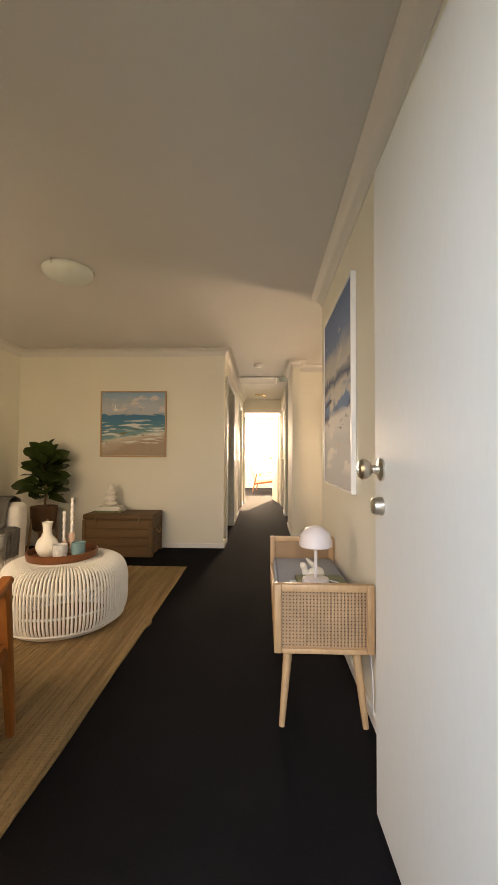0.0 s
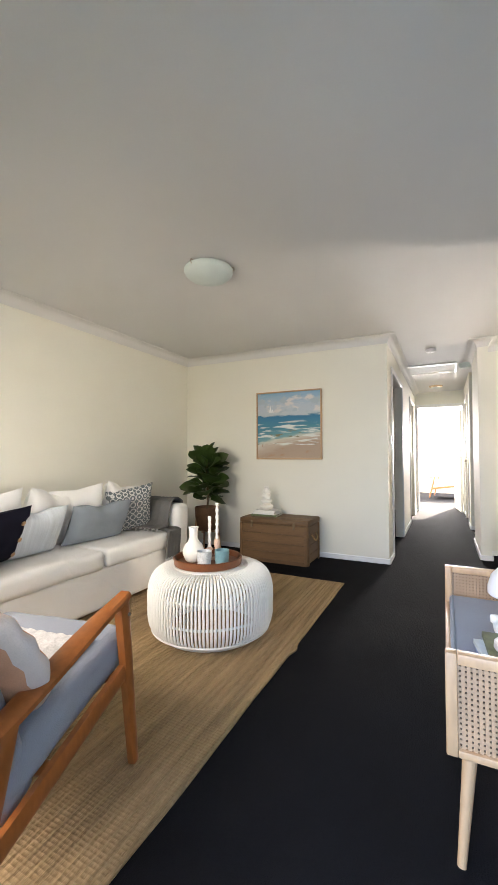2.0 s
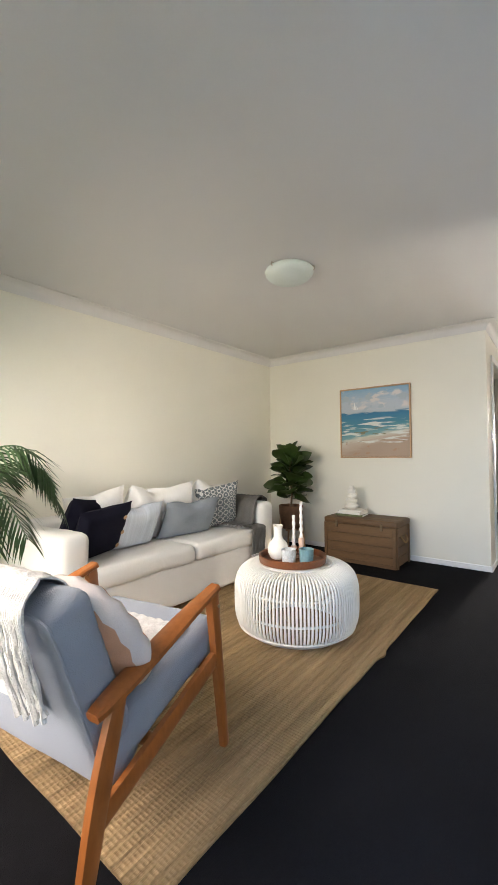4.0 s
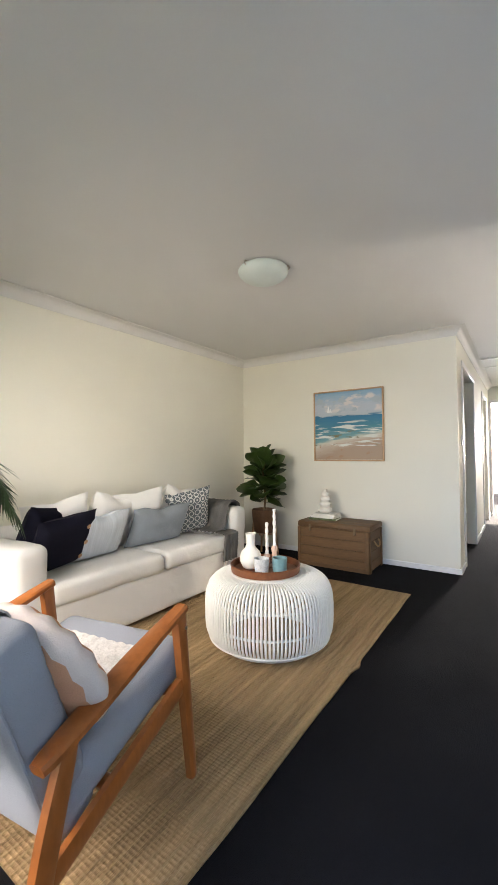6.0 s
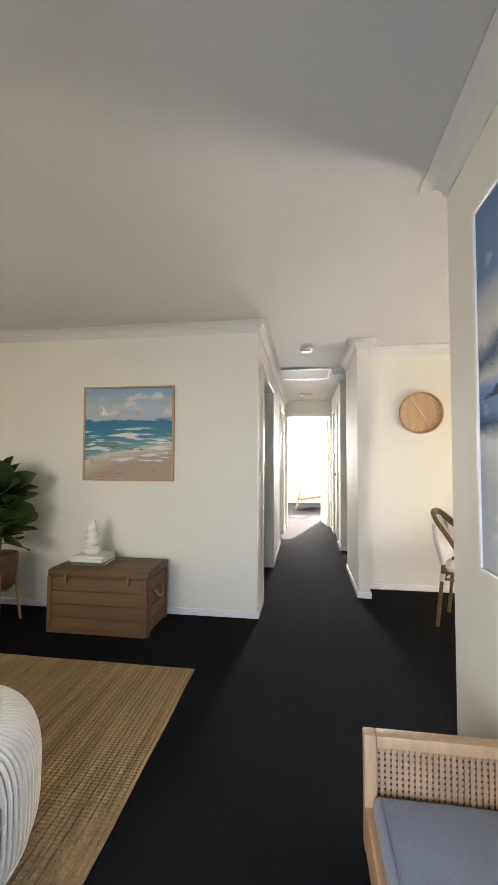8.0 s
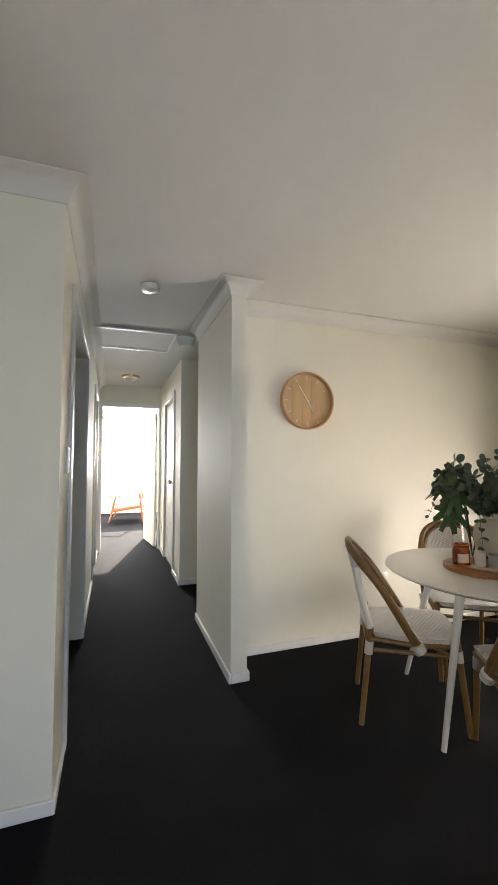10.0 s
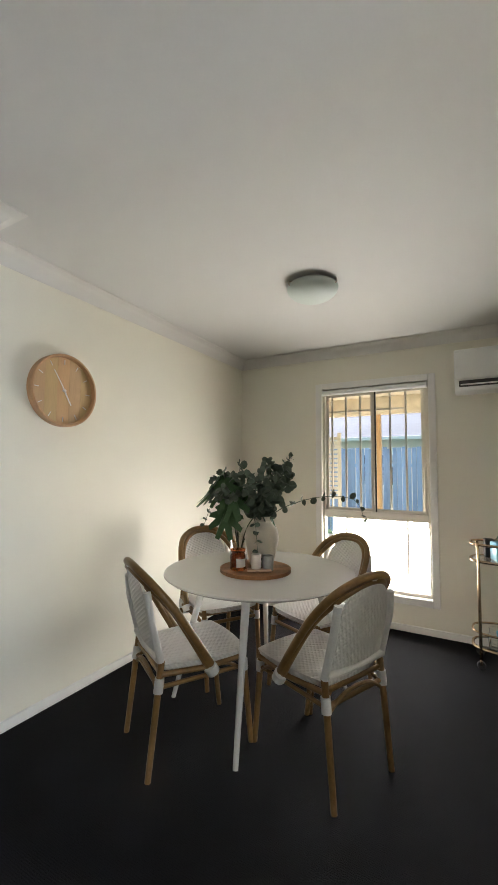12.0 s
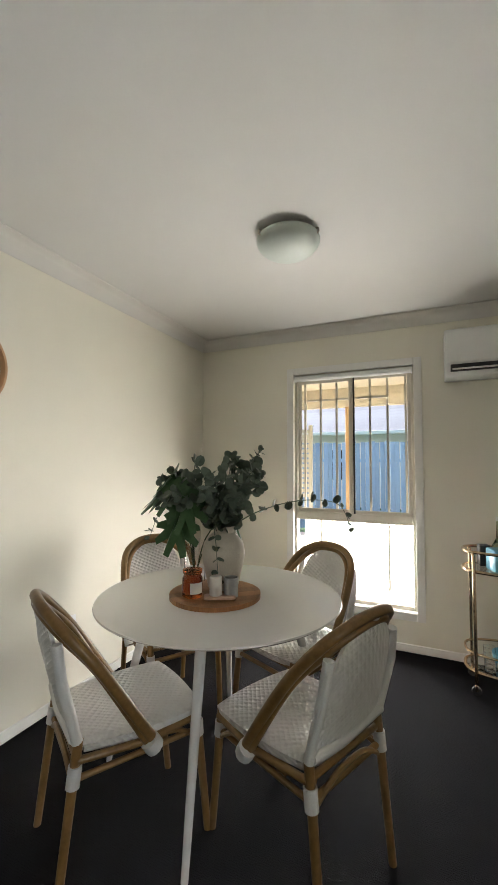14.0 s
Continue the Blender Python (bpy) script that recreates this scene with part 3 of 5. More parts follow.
for y0, y1, x in ((W0 + 0.02, YM + 0.02, X0 + 0.012), (YM - 0.02, W1 - 0.02, X0 + 0.038)):
    bm = bmesh.new()
    for a, b, z0, z1 in ((y0, y0 + 0.025, ZM + 0.035, WZ1 - 0.04), (y1 - 0.025, y1, ZM + 0.035, WZ1 - 0.04), (y0 + 0.025, y1 - 0.025, WZ1 - 0.065, WZ1 - 0.04), (y0 + 0.025, y1 - 0.025, ZM + 0.035, ZM + 0.06)):
        box(bm, x, x + 0.018, a, b, z0, z1, bevel=0.002, seg=1)
    part("sash", bm, ALUM, win)
    p = part("pane", boxm(x + 0.007, x + 0.011, y0 + 0.025, y1 - 0.025, ZM + 0.06, WZ1 - 0.065), PANE, win)
    p.visible_shadow = False
p = part("pane", boxm(X0 + 0.02, X0 + 0.024, W0 + 0.02, W1 - 0.02, WZ0 + 0.03, ZM - 0.03), PANE, win)
p.visible_shadow = False
part("mullion_seal", boxm(X0 + 0.004, X0 + 0.012, YM - 0.026, YM - 0.014, ZM + 0.035, WZ1 - 0.04), BLACK, win)
bm = bmesh.new()
for a, b, z0, z1 in ((W0 - 0.055, W0, WZ0 - 0.055, WZ1 + 0.055), (W1, W1 + 0.055, WZ0 - 0.055, WZ1 + 0.055), (W0, W1, WZ1, WZ1 + 0.055), (W0, W1, WZ0 - 0.055, WZ0)):
    box(bm, EX - 0.014, EX, a, b, z0, z1, bevel=0.003, seg=1)
part("architrave", bm, TRIM, win)
part("window_sill", boxm(EX - 0.02, X0, W0, W1, WZ0 - 0.012, WZ0 + 0.004, bevel=0.003), TRIM, win)
bl = thing("roller_blind", "white roller blind rolled up above the window", "blind", pose(EX + 0.005, (W0 + W1) / 2, WZ1 - 0.03))
part("roll", tubem([(0, -0.44, 0), (0, 0.44, 0)], 0.024, 20), WPLAST, bl)
for s in (-1, 1):
    part("bracket", boxm(-0.026, 0.026, s * 0.44 - 0.004, s * 0.44 + 0.004, -0.028, 0.028, bevel=0.004), WPLAST, bl)
sb = thing("security_bars", "cream metal security bars outside the window", "security bars", pose(EX + 0.128, 0, 0))
ys = [W0 + 0.06 + i * 0.13 for i in range(7)]
for y in ys:
    part("bar", boxm(-0.008, 0.008, y - 0.008, y + 0.008, ZM - 0.55 if y in (ys[1], ys[5]) else ZM, WZ1 - 0.02), ALUM, sb)
part("cross_bar", boxm(-0.008, 0.008, W0 + 0.2, W1, WZ1 - 0.20, WZ1 - 0.185), ALUM, sb)
part("cross_bar", boxm(-0.008, 0.008, W0, W1, ZM + 0.0, ZM + 0.016), ALUM, sb)

setting("patio_slab", boxm(EX + 0.14, 8.2, 0.5, 12.5, -0.22, -0.10), CONC, "pale concrete patio slab", "pavement")
pr = thing("patio_roof", "sand coloured patio roof on posts", "patio roof", pose(0, 0, -0.10))
part("soffit", boxm(EX + 0.15, 5.75, 1.5, 11.0, 2.48, 2.54), SOFFIT, pr)
part("beam", boxm(5.55, 5.65, 1.5, 11.0, 2.22, 2.48, bevel=0.004), SOFFIT, pr)
for y in (2.4, 5.60, 9.6):
    part("post", boxm(5.55, 5.65, y - 0.048, y + 0.048, 0, 2.22, bevel=0.006), POSTM, pr)
sh = thing("louvred_screen", "cream louvred screen on the patio", "screen", pose(4.3, 5.93, -0.10))
for y in (-0.13, 0.13):
    part("post", boxm(-0.02, 0.02, y - 0.02, y + 0.02, 0, 1.85, bevel=0.003), ALUM, sh)
for i in range(14):
    part("slat", boxm(-0.02, 0.02, -0.11, 0.11, 1.05 + i * 0.055, 1.085 + i * 0.055), ALUM, sh)
fe = thing("fence", "blue painted timber paling fence", "fence", pose(9.2, 0, -0.22))
pal = finish("paling", boxm(-0.01, 0.01, -0.048, 0.048, 0.05, 2.05, bevel=0.003, seg=1), FENCEM)
for i in range(120):
    gap = 0.012 if 3.2 < i * 0.105 < 6.4 and i % 4 == 0 else 0.0
    shared("paling", pal, fe, pose(0.02 * (i % 2), 1.0 + i * 0.105 + gap, 0.04 * noise.noise((i * 0.7, 0, 0))))
for z in (0.45, 1.6):
    part("rail", boxm(0.035, 0.075, 0.9, 13.6, z, z + 0.08), FENCEM, fe)
nh = thing("neighbour_house", "rendered house with a tiled roof behind the fence", "house", pose(15, 6, -0.22))
part("wall", boxm(0, 6, -9, 6.5, 0, 2.75), RENDERW, nh)
bm = bmesh.new()
v = [bm.verts.new(c) for c in ((-0.6, -9.6, 2.7), (6.6, -9.6, 2.7), (6.6, 7.1, 2.7), (-0.6, 7.1, 2.7), (3, -6, 4.3), (3, 3.5, 4.3))]
for f in ((0, 3, 5, 4), (1, 4, 5, 2), (0, 4, 1), (3, 2, 5), (0, 1, 2, 3)):
    bm.faces.new([v[i] for i in f])
roof = part("roof", bm, ROOFM, nh)
tile = finish("tile_course", boxm(-0.20, 0.20, -8.6, 6.0, -0.02, 0.012, bevel=0.006, seg=1), ROOFM)
for i in range(9):
    shared("tile_course", tile, roof, pose(-0.45 + i * 0.36, 0, 2.77 + i * 0.16, 0, -24, 0))
part("gutter", boxm(-0.72, -0.6, -9.6, 7.1, 2.62, 2.74, bevel=0.02), WPLAST, nh)
for y in (-5, -1.5, 1.5, 4.5):
    part("window", boxm(-0.03, 0.02, y - 0.6, y + 0.6, 1.0, 2.1, bevel=0.01), BLACK, nh)

# ---- lamps on the ceilings ----


def ceiling_light(m, r, label):
    t = thing("ceiling_light", label, "ceiling light", m)
    part("base_plate", lathem([(r * 0.72, -0.022), (r * 0.80, -0.012), (r * 0.80, 0)], 40), WPLAST, t)
    part("shade", lathem([(0.004, -0.104)] + [(r * math.sin(radians(a)), -0.026 - 0.078 * math.cos(radians(a))) for a in (12, 25, 38, 50, 62, 74, 84, 90)] + [(r * 0.97, -0.016), (r * 0.7, -0.016)], 48), FROST, t, "frosted glass bowl shade")
    for a in (20, 140, 260):
        c, s = math.cos(radians(a)), math.sin(radians(a))
        part("clip", tubem([(r * 0.78 * c, r * 0.78 * s, -0.010), (r * 1.03 * c, r * 1.03 * s, -0.010), (r * 1.05 * c, r * 1.05 * s, -0.026), (r * 0.98 * c, r * 0.98 * s, -0.036)], 0.004, 8), STEEL, t)
    return t


ceiling_light(pose(-1.40, 3.43, H), 0.165, "frosted glass bowl ceiling light in the living room")
ceiling_light(pose(1.74, 5.21, H), 0.152, "frosted glass bowl ceiling light over the dining table")
sd = thing("smoke_alarm", "white round smoke alarm on the hall ceiling", "smoke alarm", pose(-0.125, 6.40, H))
part("housing", lathem([(0.035, -0.036), (0.05, -0.032), (0.06, -0.014), (0.062, 0)], 32), WPLAST, sd)
part("test_button", lathem([(0.008, -0.040), (0.010, -0.036)], 16), WPLAST, sd)
hl = thing("hall_light", "small brass rimmed ceiling light in the hall", "ceiling light", pose(-0.12, 9.2, H))
part("rim", lathem([(0.08, -0.03), (0.11, -0.025), (0.115, 0)], 32), GOLD, hl)
part("shade", lathem([(0.004, -0.06), (0.05, -0.052), (0.08, -0.03)], 32), FROST, hl)
ex = thing("ceiling_fan_vent", "pale green plastic vent on the hall ceiling", "vent", pose(0.28, 7.40, H))
part("housing", lathem([(0.06, -0.07), (0.075, -0.05), (0.085, 0)], 24), FROST, ex)
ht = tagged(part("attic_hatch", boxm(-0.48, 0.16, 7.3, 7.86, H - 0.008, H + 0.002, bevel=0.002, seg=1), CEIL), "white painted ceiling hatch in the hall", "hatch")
bm = bmesh.new()
for b in ((-0.50, 0.18, 7.27, 7.30), (-0.50, 0.18, 7.86, 7.89), (-0.50, -0.48, 7.30, 7.86), (0.16, 0.18, 7.30, 7.86)):
    box(bm, *b, H - 0.014, H, bevel=0.002, seg=1)
part("frame", bm, TRIM, ht)

# ---- living room ----


def rug_edge(y):
    return -0.80 + 0.012 * noise.noise((y * 2.3, 0, 0)) + (0.022 * math.exp(-((y - 3.40) / 0.05) ** 2))


def rug_point(u, v):
    y = 1.80 + v * 2.92 + 0.012 * noise.noise((u * 4, v, 5))
    x = -2.75 + u * (rug_edge(y) + 2.75)
    return (x, y, 0.010 + 0.0025 * noise.noise((x * 3, y * 3, 1)))


tagged(part("jute_rug", cloth(rug_point, 60, 90, 0.009), JUTE), "natural woven jute rug on the charcoal carpet", "rug")

# ottoman of white rattan canes
OT = (-1.362, 3.405)
ot = thing("rattan_ottoman", "round white rattan ottoman table on the jute rug", "ottoman", pose(OT[0], OT[1], 0.017))
prof = curve([(0.235, 0, 0.407), (0.305, 0, 0.402), (0.362, 0, 0.370), (0.390, 0, 0.300), (0.394, 0, 0.200), (0.388, 0, 0.100), (0.360, 0, 0.040), (0.315, 0, 0.012)], 4)
rib = finish("cane", tubem(prof, 0.0074, 6), RATTAN)
for i in range(112):
    shared("cane", rib, ot, pose(0, 0, 0, 0, 0, i * 360 / 112))


def ring(r, z, th, name="hoop", seg=72):
    return part(name, tubem([(r * math.cos(2 * math.pi * k / seg), r * math.sin(2 * math.pi * k / seg), z) for k in range(seg)], th, 8, closed=True), RATTAN, ot)


for r, z, th in ((0.386, 0.150, 0.0075), (0.384, 0.290, 0.0075), (0.372, 0.045, 0.006), (0.330, 0.385, 0.006), (0.315, 0.012, 0.011), (0.232, 0.407, 0.010)):
    ring(r, z, th)
for k in range(12):
    ring(0.222 - k * 0.019, 0.406, 0.0096, "top_coil", 56)

TRAY = (-1.383, 3.40, 0.4335)
tr = thing("round_tray", "dark red-brown round wooden tray on the ottoman", "tray", pose(*TRAY))
part("base", lathem([(0.205, 0), (0.215, 0.004), (0.215, 0.010)], 48), TRAYW, tr)
part("rim", lathem([(0.203, 0.008), (0.216, 0.004), (0.222, 0.045), (0.216, 0.050), (0.209, 0.045), (0.203, 0.012)], 48), TRAYW, tr)
Z = TRAY[2] + 0.010


def turned(name, at, prof, material, label, category, seg=32):
    return tagged(part(name, lathem(prof, seg), material, None, "", pose(*at)), label, category)


turned("bulb_vase", (-1.465, 3.355, Z), [(0.03, 0), (0.05, 0.012), (0.068, 0.05), (0.070, 0.075), (0.058, 0.11), (0.034, 0.135), (0.027, 0.155), (0.028, 0.20), (0.034, 0.225), (0.029, 0.222), (0.022, 0.16)], CERAM, "cream ceramic vase with a round belly", "vase")
for at, top, lab in (((-1.405, 3.455, Z), 0.25, "shorter"), ((-1.365, 3.485, Z), 0.30, "taller")):
    cs = thing("candlestick", lab + " twisted white candle in a blush holder", "candle", pose(*at), "candlesticks on the tray")
    part("holder", lathem([(0.034, 0), (0.036, 0.008), (0.014, 0.016), (0.020, 0.035), (0.012, 0.05), (0.022, 0.066 + (top - 0.25)), (0.016, 0.082 + (top - 0.25))], 24), BLUSH, cs)
    bm = bmesh.new()
    z0 = 0.080 + (top - 0.25)
    tube(bm, [(0, 0, z0 + k * 0.0075) for k in range(int(top * 100) + 3)], [0.0098 + 0.0020 * math.sin(k * 1.05) for k in range(int(top * 100) + 3)], 12)
    part("candle", bm, WAX, cs)
mug = [(0.036, 0), (0.042, 0.004), (0.046, 0.05), (0.047, 0.088), (0.043, 0.088), (0.041, 0.045), (0.036, 0.010), (0.003, 0.008)]
turned("candle_cup", (-1.36, 3.320, Z), mug, SPECK, "white speckled ceramic cup", "cup")
turned("candle_cup", (-1.275, 3.395, Z), mug, TEAL, "teal glazed ceramic cup on the tray", "cup")

# sofa
SF = thing("sofa", "white slipcovered three-seat sofa against the wall", "sofa", pose(0, 0, 0))
SX0, SX1, SY0, SY1 = -3.03, -2.19, 2.26, 4.36


def soft_box(x0, x1, y0, y1, z0, z1, r, puff=0.012, n=10, seed=0):
    bm = bmesh.new()
    bmesh.ops.create_cube(bm, size=1.0, matrix=Matrix.Translation(((x0 + x1) / 2, (y0 + y1) / 2, (z0 + z1) / 2)) @ Matrix.Diagonal((x1 - x0, y1 - y0, z1 - z0, 1)))
    bmesh.ops.bevel(bm, geom=bm.edges[:], offset=r, segments=4, profile=0.5, affect="EDGES")
    bmesh.ops.subdivide_edges(bm, edges=[e for e in bm.edges if e.calc_length() > 0.12], cuts=n, use_grid_fill=True)
    c = Vector(((x0 + x1) / 2, (y0 + y1) / 2, (z0 + z1) / 2))
    for v in bm.verts:
        d = (v.co - c).normalized()
        k = noise.noise(v.co * 3.1 + Vector((seed, 0, 0))) + 0.5 * noise.noise(v.co * 8.0 + Vector((0, seed, 0)))
        v.co += d * puff * k
    return bm


part("skirt", soft_box(SX0, SX1 - 0.01, SY0 + 0.06, SY1 - 0.06, 0.035, 0.33, 0.03, 0.010, 8, 1), WHITEF, SF)
part("back", soft_box(SX0, SX0 + 0.20, SY0 + 0.04, SY1 - 0.04, 0.20, 0.69, 0.06, 0.012, 8, 2), WHITEF, SF)
for y0, y1, s in ((SY0, SY0 + 0.19, 3), (SY1 - 0.19, SY1, 4)):
    part("arm", soft_box(SX0 + 0.01, SX1, y0, y1, 0.035, 0.68, 0.055, 0.012, 8, s), WHITEF, SF)
ym = (SY0 + SY1) / 2
for y0, y1, s in ((SY0 + 0.185, ym - 0.003, 5), (ym + 0.003, SY1 - 0.185, 6)):
    part("seat_cushion", soft_box(SX0 + 0.19, SX1 + 0.015, y0, y1, 0.315, 0.455, 0.045, 0.016, 8, s), WHITEF, SF)
for y in (SY0 + 0.1, SY1 - 0.1):
    for x in (SX0 + 0.08, SX1 - 0.08):
        part("foot", boxm(x - 0.025, x + 0.025, y - 0.025, y + 0.025, 0, 0.06, bevel=0.004), BLACK, SF)


def sofa_cushion(name, y, w, h, d, x, lean, turn, material, label, seed, z=0.452, sag=0.0, roll=0):
    m = pose(x, y, z, 0, 0, 90 + turn) @ pose(0, 0, 0, lean, 0, 0) @ pose(0, 0, 0, 0, roll, 0)
    return tagged(part(name, cushion(w, h, d, 16, seed, 0.07, sag), material, None, "", m), label, "cushion", "cushions on the sofa")


BSTRIPE = mat("striped_linen", (0.62, 0.66, 0.70), 0.9, vary=0.25, scale=2, grain=60, bump=0.3, spec=0.1, stretch=(14, 0.1, 0.1))
for i, y in enumerate((2.78, 3.12, 3.46, 3.80)):
    sofa_cushion("back_cushion", y, 0.45, 0.46, 0.19, -2.70, 17, (-5, 8, -9, 6)[i], WHITEF, "plump white linen back cushion", 11 + i, sag=(0.10, 0.16, 0.06, 0.14)[i], roll=(-9, 7, -6, 10)[i])
sofa_cushion("navy_cushion", 2.58, 0.44, 0.42, 0.15, -2.66, 20, 22, NAVY, "navy linen cushion with wooden buttons", 3, roll=6)
nc = sofa_cushion("navy_cushion", 2.66, 0.46, 0.38, 0.14, -2.52, 24, 14, NAVY, "navy linen cushion with wooden buttons", 4, roll=-4)
for k in range(3):
    part("button", lathem([(0.004, 0), (0.015, 0.002), (0.015, 0.007), (0.005, 0.009)], 14), OAK, nc, "", pose(0.125, -0.060 + 0.012 * k * (k - 2), 0.30 - k * 0.11, 90, 0, 0))
sofa_cushion("striped_cushion", 2.95, 0.46, 0.36, 0.14, -2.56, 24, 3, BSTRIPE, "pale blue striped linen cushion", 5, sag=0.16)
sofa_cushion("grey_cushion", 3.52, 0.58, 0.34, 0.15, -2.55, 24, -3, CUSHG, "blue-grey oblong linen cushion", 6, sag=0.22)
SCALLOP = mat("patterned_linen", (0.13, 0.15, 0.16), 0.9, vary=0.15, scale=7, grain=200, bump=0.3, spec=0.1)
n_, l_ = SCALLOP.node_tree.nodes, SCALLOP.node_tree.links
tc_, vo_, rp_ = n_.new("ShaderNodeTexCoord"), n_.new("ShaderNodeTexVoronoi"), n_.new("ShaderNodeValToRGB")
vo_.inputs["Scale"].default_value, vo_.inputs["Randomness"].default_value = 17, 0.0
mu_ = n_.new("ShaderNodeMath")
mu_.operation = "PINGPONG"
mu_.inputs[1].default_value = 0.16
rp_.color_ramp.elements[0].position, rp_.color_ramp.elements[0].color = 0.09, (0.12, 0.14, 0.15, 1)
rp_.color_ramp.elements[1].position, rp_.color_ramp.elements[1].color = 0.13, (0.60, 0.60, 0.57, 1)
l_.new(tc_.outputs["Object"], vo_.inputs[0]), l_.new(vo_.outputs[0], mu_.inputs[0]), l_.new(mu_.outputs[0], rp_.inputs[0])
l_.new(rp_.outputs[0], n_["Principled BSDF"].inputs["Base Color"])
sofa_cushion("patterned_cushion", 3.96, 0.44, 0.44, 0.15, -2.58, 20, -20, SCALLOP, "grey and white scallop-patterned cushion", 7, roll=-9)


def throw_point(u, v):
    """A throw laid over the sofa's far arm, down onto the seat and over its front."""
    x = -2.80 + u * 0.52 + 0.05 * v
    path = curve([(4.37, 0, 0.50), (4.375, 0, 0.66), (4.33, 0, 0.712), (4.24, 0, 0.718), (4.15, 0, 0.68), (4.12, 0, 0.56), (4.09, 0, 0.495), (4.02, 0, 0.485), (3.95, 0, 0.482)], 3)
    i = v * (len(path) - 1)
    a, b = path[int(i)], path[min(int(i) + 1, len(path) - 1)]
    p = a.lerp(b, i - int(i))
    w = 0.014 * math.sin(u * 34 + v * 5) + 0.010 * noise.noise((u * 7, v * 6, 2))
    return (x + 0.02 * noise.noise((u * 3, v * 5, 9)), p.x - 0.006 + w * 0.4, p.z + abs(w) * 0.8 + 0.006)


tw = tagged(part("throw_blanket", cloth(throw_point, 34, 30, 0.007), THROWG), "grey wool throw with tassels over the sofa arm", "throw")
for k in range(12):
    x = -2.74 + k * 0.045
    part("tassel", tubem(curve([(x, 3.955, 0.490), (x + 0.01, 3.93, 0.487), (x + 0.02, 3.90 + 0.01 * (k % 3), 0.478)], 3), [0.006, 0.005, 0.006, 0.007, 0.007, 0.006, 0.004], 6), THROWW, tw)
bm = cloth(lambda u, v: (-2.155 + 0.012 * math.sin(u * 26) + 0.012 * noise.noise((u * 5, v * 3, 4)) - max(0, 0.12 - v * 0.5), 3.98 + 0.19 * u - 0.03 * v, 0.48 - 0.30 * max(0, v - 0.2) + 0.006), 24, 12, 0.008)
part("front_fall", bm, THROWG, tw)
for k in range(9):
    y = 3.96 + k * 0.022
    part("tassel", tubem([(-2.150, y, 0.245), (-2.145, y + 0.004, 0.21), (-2.148, y - 0.003, 0.18)], [0.005, 0.007, 0.003], 6), THROWW, tw)

# lounge armchair with teak frame: local y is forward
ARM = thing("armchair", "grey upholstered teak armchair on the jute rug", "armchair", pose(-1.315, 1.96, 0.016, 0, 0, 9))


def plank(pts, w, t, n=6):
    """A shaped timber along points in a plane of constant x: width across x, thickness t."""
    bm = bmesh.new()
    p = curve(pts, n)
    ringv = []
    for i, q in enumerate(p):
        a, b = p[max(i - 1, 0)], p[min(i + 1, len(p) - 1)]
        d = (b - a).normalized()
        nr = Vector((0, -d.z, d.y))
        k = i / (len(p) - 1)
        ww = w(k) if callable(w) else w
        tt = t(k) if callable(t) else t
        ringv.append([bm.verts.new(q + Vector((sx * ww / 2, 0, 0)) + nr * sz * tt / 2) for sx, sz in ((-1, -0.5), (-0.7, -1), (0.7, -1), (1, -0.5), (1, 0.5), (0.7, 1), (-0.7, 1), (-1, 0.5))])
    for a, b in zip(ringv, ringv[1:]):
        for k in range(8):
            bm.faces.new((a[k], a[(k + 1) % 8], b[(k + 1) % 8], b[k]))
    bm.faces.new(ringv[0]), bm.faces.new(ringv[-1][::-1])
    return bm


for s in (-1, 1):
    x = s * 0.335
    part("armrest", plank([(x * 1.02, -0.30, 0.455), (x, -0.12, 0.505), (x, 0.08, 0.568), (x, 0.27, 0.618)], lambda k: 0.034 + 0.040 * math.sin((0.10 + 0.80 * k ** 0.75) * math.pi), 0.028), TEAK, ARM)
    part("front_leg", plank([(x, 0.325, 0.0), (x, 0.285, 0.30), (x, 0.245, 0.600)], lambda k: 0.032 + 0.012 * k, lambda k: 0.034 + 0.014 * k), TEAK, ARM)
    part("rear_leg", plank([(x, -0.325, 0.0), (x, -0.27, 0.25), (x, -0.205, 0.475)], lambda k: 0.034, lambda k: 0.040 + 0.018 * math.sin(k * math.pi)), TEAK, ARM)
    part("side_rail", plank([(x * 0.99, -0.29, 0.165), (x * 0.99, 0.0, 0.262), (x * 0.99, 0.265, 0.352)], 0.026, 0.056), TEAK, ARM)
    part("bolt", tubem([(x, 0.258, 0.555), (x + s * 0.026, 0.258, 0.555)], 0.006, 10), STEEL, ARM)
for y, z in ((0.26, 0.325), (-0.04, 0.225)):
    part("cross_rail", tubem([(-0.32, y, z), (0.32, y, z)], 0.022, 10), TEAK, ARM)
bm = soft_box(-0.30, 0.30, -0.27, 0.345, -0.055, 0.085, 0.050, 0.010, 8, 8)
part("seat_cushion", bm, GREYF, ARM, "", pose(0, 0.035, 0.318, 15, 0, 0))
bm = soft_box(-0.30, 0.30, -0.075, 0.075, 0.0, 0.60, 0.045, 0.008, 8, 9)
part("back_cushion", bm, GREYF, ARM, "", pose(0, -0.13, 0.19, 20, 0, 0))
part("piping", tubem(curve([(0.301, -0.245, 0.28), (0.303, -0.30, 0.44), (0.301, -0.375, 0.65), (0.270, -0.402, 0.722), (0.0, -0.408, 0.738), (-0.270, -0.402, 0.722)], 6), 0.005, 6), GREYF, ARM)
